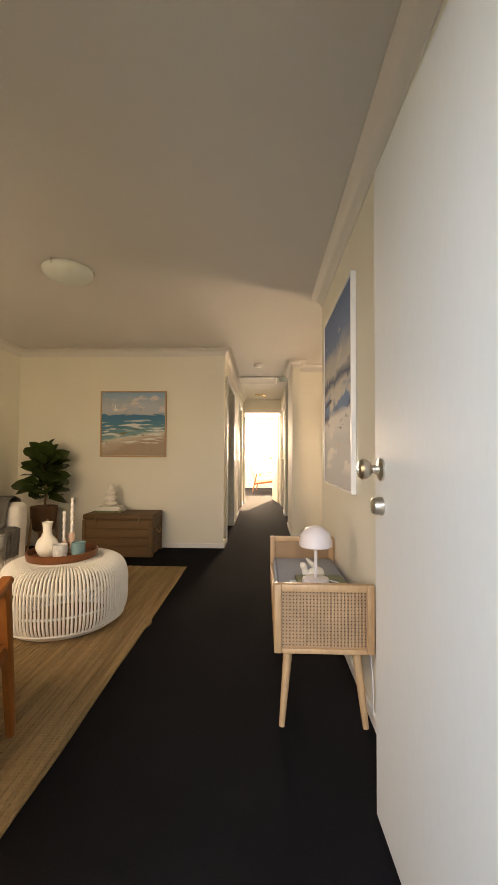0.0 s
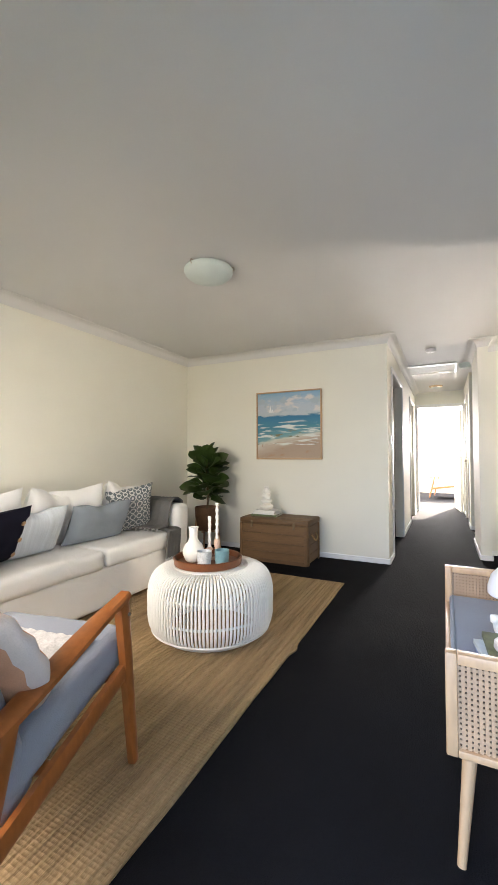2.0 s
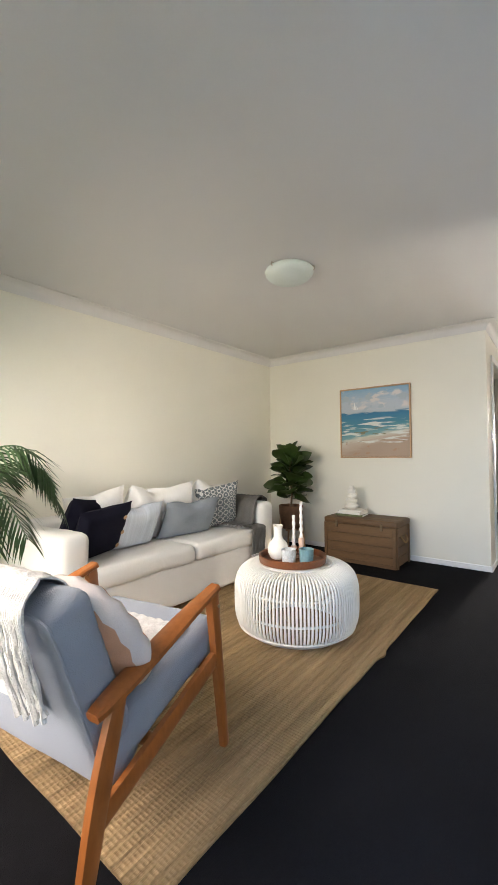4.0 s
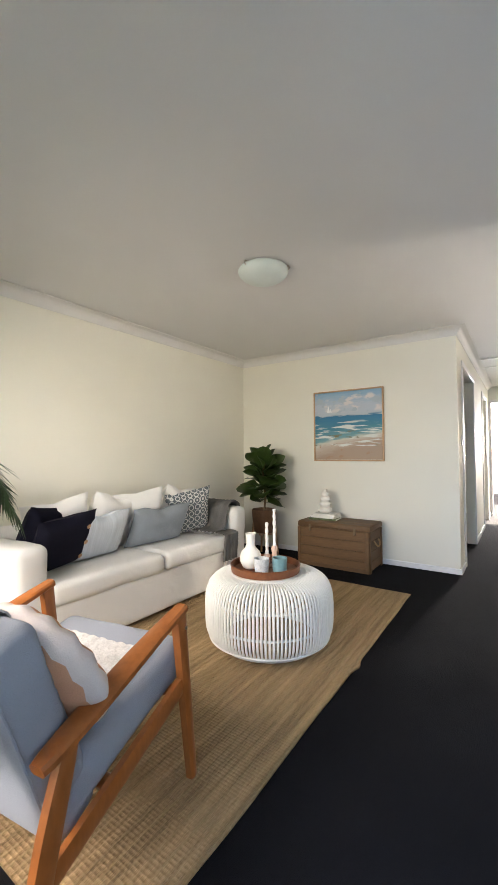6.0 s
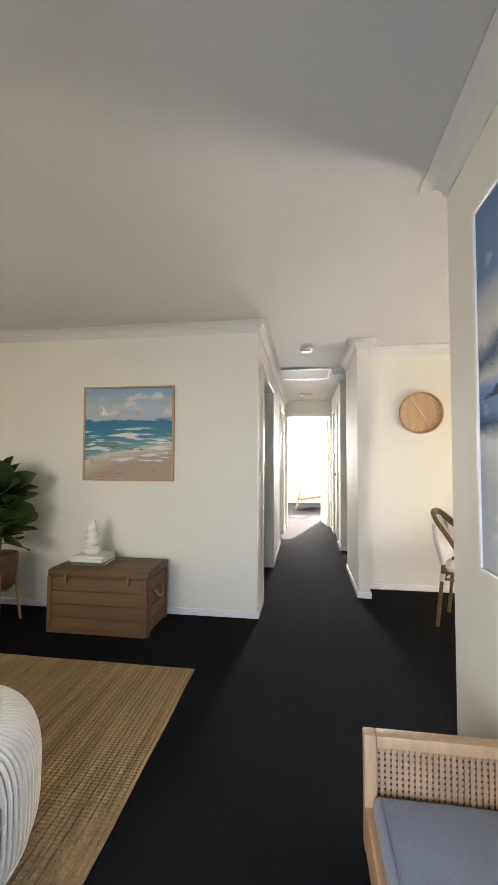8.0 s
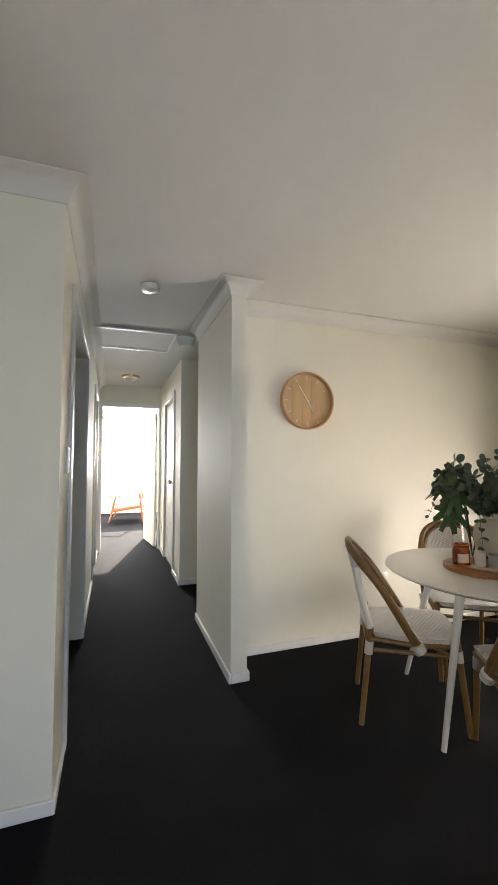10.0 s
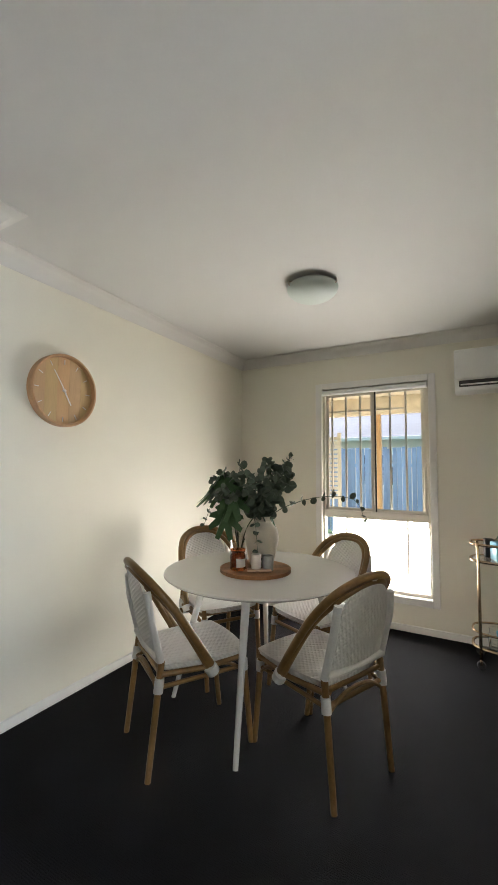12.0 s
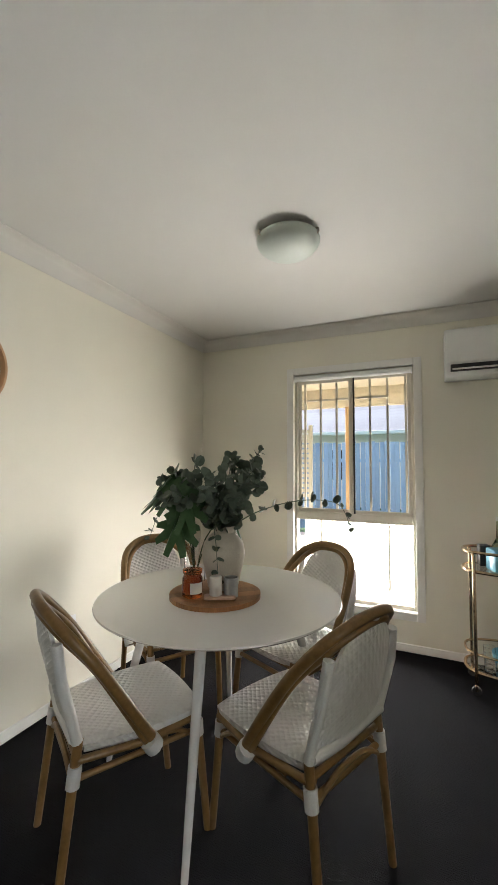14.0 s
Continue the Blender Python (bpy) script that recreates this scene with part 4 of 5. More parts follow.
# round peach and white cushion on the chair
BLUSHL = mat("blush_white_linen", (0.62, 0.55, 0.52), 0.9, vary=0.10, scale=8, grain=240, bump=0.35, spec=0.1)
rc = thing("round_cushion", "round pleated peach and white cushion in the armchair", "cushion", ARM.matrix_basis @ pose(0.15, -0.140, 0.570, -62, 0, 0) @ Matrix.Scale(0.95, 4))
for name, r0, r1, material in (("centre_panel", 0.0, 0.10, BLUSHL), ("peach_panel", 0.10, 0.205, PEACH), ("outer_panel", 0.205, 0.232, BLUSHL)):
    bm = bmesh.new()
    seg, n2 = 64, 6
    rings = []
    for side in (1, -1):
        for i in range(n2 + 1):
            r = r0 + (r1 - r0) * (i if side > 0 else n2 - i) / n2
            h = 0.074 * math.sqrt(max(0, 1 - (r / 0.233) ** 2)) * (1 - 0.35 * math.exp(-(r / 0.03) ** 2))
            rings.append([bm.verts.new((r * math.cos(2 * math.pi * k / seg), r * math.sin(2 * math.pi * k / seg), side * (h + 0.005 * math.sin(k * math.pi / 2) * r / 0.2))) for k in range(seg)])
    for a, b in zip(rings, rings[1:]):
        for k in range(seg):
            bm.faces.new((a[k], a[(k + 1) % seg], b[(k + 1) % seg], b[k]))
    bmesh.ops.remove_doubles(bm, verts=bm.verts, dist=0.0004)
    part(name, bm, material, rc)


def chair_throw(u, v):
    """A woven throw over the chair's back and down its seat."""
    base = curve([(0, -0.318, 0.42), (0, -0.388, 0.62), (0, -0.424, 0.73), (0, -0.36, 0.785), (0, -0.262, 0.762), (0, -0.20, 0.62), (0, -0.10, 0.43), (0, 0.05, 0.418), (0, 0.22, 0.462)], 4)
    i = v * (len(base) - 1)
    p = base[int(i)].lerp(base[min(int(i) + 1, len(base) - 1)], i - int(i))
    x = -0.28 + u * 0.44 + 0.06 * v - 0.02 * math.sin(v * 5)
    w = 0.010 * math.sin(u * 30 + v * 3) + 0.012 * noise.noise((u * 6, v * 7, 3))
    return (x, p.y - (abs(w) * 0.5 if v < 0.35 else 0), p.z + abs(w) * 0.8 + 0.004)


ct = tagged(part("throw_blanket", cloth(chair_throw, 30, 40, 0.005), THROWW, None, "", ARM.matrix_basis.copy()), "cream checked wool throw with fringe over the armchair", "throw")
random.seed(4)
for k in range(16):
    x = 0.10 + 0.018 * k * 0.5
    y0 = -0.51 + 0.004 * (k % 3)
    z = 0.78 - 0.0 * k
    q = [(x - 0.03, -0.36, 0.80), (x + 0.02, -0.435, 0.755), (x + 0.03 + random.uniform(-0.01, 0.01), -0.425, 0.66), (x + 0.02 + random.uniform(-0.02, 0.02), -0.40, 0.57), (x + 0.03 + random.uniform(-0.02, 0.02), -0.375, 0.49 - 0.05 * random.random())]
    part("fringe_strand", tubem(curve(q, 4), [0.006 + 0.002 * math.sin(i * 1.7) for i in range(17)], 6), THROWW, ct)

# chest, books, stacked ceramic
CH = thing("storage_chest", "old brown timber storage chest against the wall", "chest", pose(-1.63, 5.30, 0))
part("carcass", boxm(-0.385, 0.365, -0.20, 0.20, 0.012, 0.40), CHESTW, CH)
plk = finish("plank", boxm(-0.384, 0.364, -0.005, 0.005, 0.002, 0.092, bevel=0.003, seg=1), CHESTW)
for i in range(4):
    shared("plank", plk, CH, pose(0, -0.204, 0.014 + i * 0.096))
splk = finish("side_plank", boxm(-0.005, 0.005, -0.200, 0.200, 0.002, 0.092, bevel=0.003, seg=1), CHESTW)
for i in range(4):
    shared("side_plank", splk, CH, pose(0.369, 0, 0.014 + i * 0.096))
lid = part("lid", boxm(-0.395, 0.383, -0.218, 0.205, 0.403, 0.452, bevel=0.007), CHESTW, CH)
tp = finish("lid_plank", boxm(-0.386, 0.374, -0.049, 0.049, 0, 0.007, bevel=0.002, seg=1), CHESTW)
for i in range(4):
    shared("lid_plank", tp, lid, pose(0, -0.158 + i * 0.101, 0.451))
for x in (-0.383, 0.353):
    part("corner_batten", boxm(x - 0.014, x + 0.02, -0.219, -0.208, 0.0, 0.40, bevel=0.003, seg=1), CHESTW, CH)
for y in (-0.185, 0.17):
    part("side_batten", boxm(0.373, 0.384, y - 0.02, y + 0.02, 0.0, 0.40, bevel=0.003, seg=1), CHESTW, CH)
part("bottom_rail", boxm(-0.39, 0.372, -0.221, -0.208, 0.0, 0.035, bevel=0.003, seg=1), CHESTW, CH)
part("rope_handle", tubem(curve([(0.376, -0.07, 0.30), (0.398, -0.06, 0.26), (0.402, 0.0, 0.235), (0.398, 0.06, 0.26), (0.376, 0.07, 0.30)], 5), 0.009, 8), JUTE, CH)
for x in (-0.25, 0.23):
    part("latch", boxm(x - 0.012, x + 0.012, -0.226, -0.216, 0.36, 0.43, bevel=0.003, seg=1), STEM, CH)
z = 0.459
for i, (w, dpt, h, material, lab) in enumerate(((0.30, 0.21, 0.022, BOOKD, "dark green hardcover book on the chest"), (0.27, 0.20, 0.026, PAPER, "cream hardcover book on the chest"), (0.25, 0.19, 0.018, PAPER, "slim cream book on the chest"))):
    bk = thing("book", lab, "book", pose(-1.80 + 0.008 * i, 5.30, z, 0, 0, (4, -3, 2)[i]), "books on the chest")
    part("cover", boxm(-w / 2, w / 2, -dpt / 2, -dpt / 2 + 0.003, 0, h, bevel=0.001, seg=1), material, bk)
    part("cover_board", boxm(-w / 2, w / 2, -dpt / 2 + 0.003, dpt / 2, h - 0.003, h, bevel=0.001, seg=1), material, bk)
    part("cover_board", boxm(-w / 2, w / 2, -dpt / 2 + 0.003, dpt / 2, 0, 0.003, bevel=0.001, seg=1), material, bk)
    part("pages", boxm(-w / 2 + 0.004, w / 2 - 0.004, -dpt / 2 + 0.003, dpt / 2 - 0.004, 0.003, h - 0.003), PAPER, bk)
    z += h + 0.0005
pp = [(0.04, 0)]
for k, (r, zz) in enumerate(((0.075, 0.035), (0.066, 0.095), (0.055, 0.15), (0.045, 0.20))):
    pp += [(r * 0.72, zz - 0.026), (r * 0.97, zz - 0.010), (r, zz), (r * 0.94, zz + 0.012), (r * 0.62, zz + 0.026)]
turned("stacked_vase", (-1.80, 5.30, z), pp + [(0.022, 0.235), (0.024, 0.255), (0.019, 0.255), (0.016, 0.23)], CERAM, "cream ceramic vase of stacked discs", "vase")


def framed(name, m, w, h, canvas, frame_mat, label, depth=0.035, lip=0.014, axis="x"):
    t = thing(name, label, "painting", m)
    bm = bmesh.new()
    for a, b, z0, z1 in ((-w / 2, -w / 2 + lip, 0, h), (w / 2 - lip, w / 2, 0, h), (-w / 2 + lip, w / 2 - lip, h - lip, h), (-w / 2 + lip, w / 2 - lip, 0, lip)):
        box(bm, a, b, -depth, -0.002, z0, z1, bevel=0.002, seg=1)
    part("frame", bm, frame_mat, t)
    part("canvas", boxm(-w / 2 + lip + 0.003, w / 2 - lip - 0.003, -depth + 0.006, -0.004, lip + 0.003, h - lip - 0.003), canvas, t)
    return t


bp_ = framed("beach_painting", pose(-1.626, PY, 1.085), 0.805, 0.80, BEACH, OAK, "beach and sea oil painting in a thin oak frame")
sail = bmesh.new()
for tri in (((-0.235, -0.031, 0.555), (-0.200, -0.031, 0.555), (-0.222, -0.031, 0.640)), ((-0.195, -0.031, 0.555), (-0.18, -0.031, 0.555), (-0.197, -0.031, 0.60))):
    vs = [sail.verts.new(q) for q in tri] + [sail.verts.new((q[0], -0.029, q[2])) for q in tri]
    sail.faces.new(vs[:3]), sail.faces.new(vs[5:2:-1])
    for k in range(3):
        sail.faces.new((vs[k], vs[(k + 1) % 3], vs[3 + (k + 1) % 3], vs[3 + k]))
part("painted_sail", sail, WPLAST, bp_)
framed("abstract_painting", pose(BX, 3.235, 0.92, 0, 0, -90), 0.90, 1.14, ABSTRACT, TRIM, "large blue and white abstract painting in a white frame", depth=0.030)

# fiddle leaf fig in a basket on a stand
FG = thing("fiddle_leaf_fig", "fiddle leaf fig in a wicker pot on a timber stand", "potted plant", pose(-2.50, 5.16, 0))
part("pot", lathem([(0.10, 0.27), (0.118, 0.29), (0.135, 0.42), (0.142, 0.53), (0.134, 0.535), (0.125, 0.48)], 32), BASKET, FG)
part("soil", lathem([(0.004, 0.485), (0.126, 0.49)], 24), STEM, FG)
for a in (45, 135, 225, 315):
    c, s = math.cos(radians(a)), math.sin(radians(a))
    part("stand_leg", tubem([(0.165 * c, 0.165 * s, 0), (0.12 * c, 0.12 * s, 0.40)], [0.011, 0.015], 10), OAK, FG)
part("stand_cross", boxm(-0.10, 0.10, -0.012, 0.012, 0.245, 0.27), OAK, FG)
part("stand_cross", boxm(-0.012, 0.012, -0.10, 0.10, 0.245, 0.27), OAK, FG)
part("trunk", tubem(curve([(0, 0, 0.48), (0.01, 0.01, 0.70), (-0.01, 0, 0.95), (0.01, 0, 1.06)], 5), [0.012] * 15 + [0.006], 8), STEM, FG)


def leaf_mesh(name, length, width, fold, droop, material, wave=0.1, waist=0.18, n=9):
    """A broad leaf along +x with a folded midrib."""
    bm = bmesh.new()
    rows = []
    for i in range(n + 1):
        t = i / n
        w = width / 2 * math.sin(math.pi * min(1, t ** 0.85)) ** 0.6 * (1 - waist * math.sin(math.pi * min(1, t * 2)) if t < 0.5 else 1) * (0.75 + 0.45 * t)
        w = max(w, 0.002)
        z = -droop * t * t * length
        x = t * length * (1 - 0.12 * droop * t)
        rows.append([bm.verts.new((x, s * w, z + fold * abs(s) * w + wave * w * math.sin(t * 9 + s * 2) * abs(s))) for s in (-1, -0.5, 0, 0.5, 1)])
    for a, b in zip(rows, rows[1:]):
        for k in range(4):
            bm.faces.new((a[k], a[k + 1], b[k + 1], b[k]))
    tube(bm, [(-0.04, 0, 0.004), (0.0, 0, 0), (length * 0.35, 0, -droop * 0.12 * length - 0.002)], [0.003, 0.003, 0.001], 5)
    return finish(name, bm, material)


random.seed(7)
fl = [leaf_mesh("leaf", 0.25, 0.23, 0.20, 0.35, FIGL), leaf_mesh("leaf", 0.22, 0.21, 0.25, 0.5, FIGL), leaf_mesh("leaf", 0.19, 0.17, 0.3, 0.2, FIGL)]
for i in range(56):
    k = i / 55
    a = i * 137.5 + random.uniform(-15, 15)
    z = 0.61 + 0.46 * k
    up = 18 + 55 * k + random.uniform(-12, 12)
    sc = random.uniform(0.86, 1.08)
    shared("leaf", fl[i % 3] if k < 0.85 else fl[2], FG, pose(0.03 * math.cos(radians(a)), 0.03 * math.sin(radians(a)), z, 0, 0, a) @ pose(0, 0, 0, random.uniform(-50, 50), -up, 0) @ pose(0.03, 0, 0) @ Matrix.Scale(sc, 4))

# palm in the front corner
PM = thing("potted_palm", "green potted palm beside the sofa", "potted plant", pose(-2.74, 1.72, 0))
part("pot", lathem([(0.13, 0), (0.15, 0.01), (0.18, 0.30), (0.172, 0.305), (0.16, 0.25)], 32), BASKET, PM)
part("soil", lathem([(0.004, 0.25), (0.165, 0.255)], 24), STEM, PM)
random.seed(21)


def frond(length, lean, droop):
    bm = bmesh.new()
    pts = curve([(0, 0, 0), (0.10 * lean, 0, length * 0.35), (0.36 * lean, 0, length * 0.66), (0.72 * lean, 0, length * (0.80 - droop * 0.4)), (0.95 * lean, 0, length * (0.72 - droop))], 6)
    tube(bm, pts, [0.007 - 0.005 * i / len(pts) for i in range(len(pts))], 6)
    for i in range(7, len(pts)):
        d = (pts[i] - pts[i - 1]).normalized()
        for s in (-1, 1):
            for h in (0.0, 0.5):
                p = pts[i - 1].lerp(pts[i], h)
                ll = 0.25 * math.sin(math.pi * (0.15 + 0.8 * (i - 7) / (len(pts) - 7))) + 0.05
                side = (d * 0.75 + Vector((0, s, 0)) * 0.75 + Vector((0, 0, -0.25 - random.random() * 0.25))).normalized()
                tip = p + side * ll + Vector((0, 0, -0.25 * ll))
                mid = p + side * ll * 0.5
                wv = d.cross(side).normalized().cross(side).normalized() * 0.007
                q = [bm.verts.new(c) for c in (p - wv * 0.4, p + wv * 0.4, mid + wv, tip, mid - wv)]
                bm.faces.new(q)
    return bm


for i in range(15):
    a = i * 137.5 + 20
    part("frond", frond(random.uniform(0.95, 1.40), random.uniform(0.65, 0.95), random.uniform(0.05, 0.35)), PALML, PM, "", pose(0, 0, 0.25, 0, 0, a))

# near-black brown that paints the shade seen through the cane's holes
CANESHADE = mat("cane_gap_shade", (0.055, 0.034, 0.020), 0.9, vary=0.2)
# ---- cane bench against the wall ----
BN = thing("cane_bench", "pale oak bench with cane end panels and grey cushion", "bench", pose(0.205, 0, 0))
BW, BY0, BY1 = 0.205, 2.428, 3.42


def cane_panel(name, y, z0, z1, t=0.034):
    bm = bmesh.new()
    f = 0.030
    for a, b, c, d_ in ((-BW, -BW + f, z0, z1), (BW - f, BW, z0, z1), (-BW + f, BW - f, z1 - f, z1), (-BW + f, BW - f, z0, z0 + f * 0.7)):
        box(bm, a, b, y - t / 2, y + t / 2, c, d_, bevel=0.004)
    p = part(name, bm, OAK, BN)
    bm = bmesh.new()
    nx, nz = 25, max(3, int((z1 - z0 - f * 1.7) / 0.0140))
    for i in range(nx + 1):
        x = -BW + f + (2 * BW - 2 * f) * i / nx
        box(bm, x - 0.0044, x + 0.0044, y - 0.0045, y - 0.0005, z0 + f * 0.7, z1 - f)
    for j in range(nz + 1):
        z = z0 + f * 0.7 + (z1 - z0 - f * 1.7) * j / nz
        box(bm, -BW + f, BW - f, y + 0.0005, y + 0.0045, z - 0.0044, z + 0.0044)
    w = part("cane_weave", bm, CANE, p)
    # added dark sheet behind the weave, shade put into its colour
    part("gap_shade", boxm(-BW + f, BW - f, y + 0.008, y + 0.012, z0 + f * 0.7, z1 - f), CANESHADE, p)
    return p


cane_panel("end_panel", BY0 + 0.017, 0.305, 0.585)
cane_panel("end_panel", BY1 - 0.017, 0.305, 0.585)
for x in (-BW + 0.012, BW - 0.012):
    part("side_rail", boxm(x - 0.012, x + 0.012, BY0 + 0.034, BY1 - 0.034, 0.315, 0.415, bevel=0.004), OAK, BN)
part("deck", boxm(-BW + 0.024, BW - 0.024, BY0 + 0.034, BY1 - 0.034, 0.34, 0.365), OAK, BN)
cu = part("cushion", soft_box(-BW + 0.018, BW - 0.012, BY0 + 0.036, BY1 - 0.036, 0.366, 0.452, 0.018, 0.003, 6, 3), GREYF, BN, "grey fabric seat cushion")
part("piping", tubem([(-BW + 0.032, BY0 + 0.05, 0.452), (-BW + 0.032, BY1 - 0.05, 0.452)], 0.004, 6), CUSHG, cu)
for sx in (-1, 1):
    for y, sy in ((BY0 + 0.08, -1), (BY1 - 0.08, 1)):
        part("leg", tubem([(sx * 0.172, y + sy * 0.055, 0), (sx * 0.150 - sx * 0.01, y, 0.33)], [0.012, 0.021], 14), OAK, BN)
z = 0.453
for i, (w, dp, h, material, lab, x, y, rot) in enumerate(((0.24, 0.30, 0.020, BOOKB, "blue glossy magazine on the bench", 0.225, 2.70, 6), (0.22, 0.28, 0.016, BOOKW, "pale blue magazine on the bench", 0.218, 2.675, 9), (0.23, 0.27, 0.018, BOOKD, "green patterned book on the bench", 0.238, 2.70, 3))):
    bk = thing("book", lab, "book", pose(x, y, z, 0, 0, rot), "books on the bench")
    part("cover", boxm(-w / 2, w / 2, -dp / 2, dp / 2, h - 0.002, h, bevel=0.0008, seg=1), material, bk)
    part("cover", boxm(-w / 2, w / 2, -dp / 2, dp / 2, 0, 0.002, bevel=0.0008, seg=1), material, bk)
    part("spine", boxm(-w / 2, -w / 2 + 0.002, -dp / 2, dp / 2, 0.002, h - 0.002), material, bk)
    part("pages", boxm(-w / 2 + 0.002, w / 2 - 0.003, -dp / 2 + 0.003, dp / 2 - 0.003, 0.002, h - 0.002), PAPER, bk)
    z += h + 0.0004
TL = thing("table_lamp", "small pale pink mushroom table lamp on the books", "lamp", pose(0.205, 2.705, z))
part("base", lathem([(0.062, 0), (0.064, 0.004), (0.062, 0.020), (0.055, 0.024)], 36), PINKM, TL)
part("stem", tubem([(0, 0, 0.022), (0, 0, 0.20)], 0.008, 14), PINKM, TL)
part("shade", lathem([(0.074, 0.172), (0.078, 0.176), (0.078, 0.195), (0.068, 0.232), (0.046, 0.258), (0.020, 0.268), (0.004, 0.269)], 40), PINKM, TL)
part("power_cord", tubem(curve([(0.06, 0.02, 0.008), (0.16, -0.02, -0.02), (0.205, -0.12, -0.10), (0.207, -0.22, -0.30), (0.206, -0.24, -0.48)], 6), 0.003, 6), WPLAST, TL, "white lamp cord down the wall")
# a small white ceramic bird beside the lamp, one plain shape
bm = bmesh.new()
tube(bm, curve([(0.05, 0.0, 0.035), (0.02, 0, 0.040), (-0.02, 0, 0.040), (-0.05, 0.0, 0.050), (-0.062, 0.0, 0.085), (-0.080, 0.0, 0.105)], 5), [0.004, 0.014, 0.026, 0.034, 0.038, 0.040, 0.041, 0.041, 0.040, 0.038, 0.036, 0.033, 0.030, 0.026, 0.022, 0.019, 0.017, 0.016, 0.015, 0.015, 0.016, 0.018, 0.016, 0.012, 0.007, 0.003], 14)
tube(bm, curve([(0.02, 0.02, 0.06), (0.0, 0.05, 0.085), (-0.03, 0.055, 0.115)], 4), [0.012, 0.014, 0.015, 0.014, 0.013, 0.012, 0.009, 0.006, 0.003], 10)
tagged(part("ceramic_bird", bm, CERAM, None, "", pose(0.225, 2.885, 0.452, 0, 0, 15)), "white ceramic bird figurine on the bench cushion", "figurine")

# ---- clock ----
CK = thing("wall_clock", "round pale wooden wall clock with slim hands", "clock", pose(0.99, CY, 1.733))
rim = lathem([(0.188, 0.0), (0.206, 0.0), (0.207, 0.045), (0.202, 0.050), (0.194, 0.048), (0.190, 0.020)], 64, cap=False)
bmesh.ops.rotate(rim, verts=rim.verts, cent=(0, 0, 0), matrix=Matrix.Rotation(radians(90), 3, "X"))
part("rim", rim, OAK, CK)
for i in range(5):
    x0, x1 = -0.19 + i * 0.076, -0.19 + (i + 1) * 0.076 - 0.0012
    bm = bmesh.new()
    n = 8
    tops = [(x0 + (x1 - x0) * k / n) for k in range(n + 1)]
    outl = [(x, math.sqrt(max(0, 0.191 ** 2 - x * x))) for x in tops]
    loop = [(x, h) for x, h in outl] + [(x, -h) for x, h in reversed(outl)]
    f = bm.faces.new([bm.verts.new((x, -0.020, h)) for x, h in loop])
    e = bmesh.ops.extrude_face_region(bm, geom=[f])
    bmesh.ops.translate(bm, verts=[q for q in e["geom"] if isinstance(q, bmesh.types.BMVert)], vec=(0, 0.018, 0))
    part("face_plank", bm, mat("clock_wood", (0.50 + 0.03 * ((i * 7) % 3), 0.34 + 0.02 * ((i * 5) % 3), 0.19), 0.5, vary=0.15, scale=5, grain=50, bump=0.05, stretch=(3, 1, 0.3)), CK)
tk = finish("hour_mark", boxm(-0.0018, 0.0018, -0.0235, -0.0195, 0.150, 0.178), WPLAST)
for i in range(12):
    shared("hour_mark", tk, CK, pose(0, 0, 0, 0, i * 30, 0))
part("hour_hand", boxm(-0.004, 0.004, -0.030, -0.026, -0.02, 0.092, bevel=0.001, seg=1), WPLAST, CK, "", pose(0, 0, 0, 0, 150, 0))
part("minute_hand", boxm(-0.003, 0.003, -0.034, -0.031, -0.02, 0.128, bevel=0.001, seg=1), WPLAST, CK, "", pose(0, 0, 0, 0, -33, 0))
part("hub", tubem([(0, -0.019, 0), (0, -0.037, 0)], 0.007, 14), WPLAST, CK)

# ---- air conditioner ----
AC = thing("air_conditioner", "white split system air conditioner on the wall", "air conditioner", pose(EX, 0, 0))
bm = bmesh.new()
sec = [(0, 1.885), (-0.15, 1.885), (-0.20, 1.90), (-0.235, 1.945), (-0.240, 2.10), (-0.225, 2.185), (-0.19, 2.20), (0, 2.20)]
ea, eb = [bm.verts.new((x, 3.68, z)) for x, z in sec], [bm.verts.new((x, 4.50, z)) for x, z in sec]
for k in range(8):
    bm.faces.new((ea[k], ea[(k + 1) % 8], eb[(k + 1) % 8], eb[k]))
bm.faces.new(ea), bm.faces.new(eb[::-1])
bmesh.ops.bevel(bm, geom=bm.edges[:], offset=0.006, segments=2, affect="EDGES")
part("body", bm, WPLAST, AC)
part("air_slot", boxm(-0.243, -0.19, 3.72, 4.47, 1.912, 1.955, bevel=0.004), BLACK, AC)
part("flap", boxm(-0.252, -0.20, 3.73, 4.46, 1.918, 1.928, bevel=0.003), WPLAST, AC)
part("front_panel", boxm(-0.247, -0.235, 3.69, 4.49, 1.965, 2.165, bevel=0.005), WPLAST, AC)

# ---- dining table ----
TC, TZ = (1.553, 5.462), 0.735
TB = thing("round_table", "round white dining table on the carpet", "table", pose(TC[0], TC[1], 0))
part("tabletop", lathem([(0.478, TZ - 0.028), (0.512, TZ - 0.014), (0.523, TZ - 0.006), (0.521, TZ), (0.30, TZ + 0.0005), (0.01, TZ + 0.0005)], 96), LACQ, TB)
part("apron", lathem([(0.30, TZ - 0.06), (0.31, TZ - 0.03)], 48), LACQ, TB)
for fx, fy in ((1.095, 5.334), (1.395, 5.925), (1.93, 5.08), (2.05, 5.66)):
    dx, dy = fx - TC[0], fy - TC[1]
    part("leg", tubem([(dx, dy, 0), (dx * 0.62, dy * 0.62, TZ - 0.028)], [0.012, 0.022], 16), LACQ, TB)
SVT = thing("serving_board", "round acacia serving board on the dining table", "serving board", pose(1.515, 5.465, TZ + 0.001))
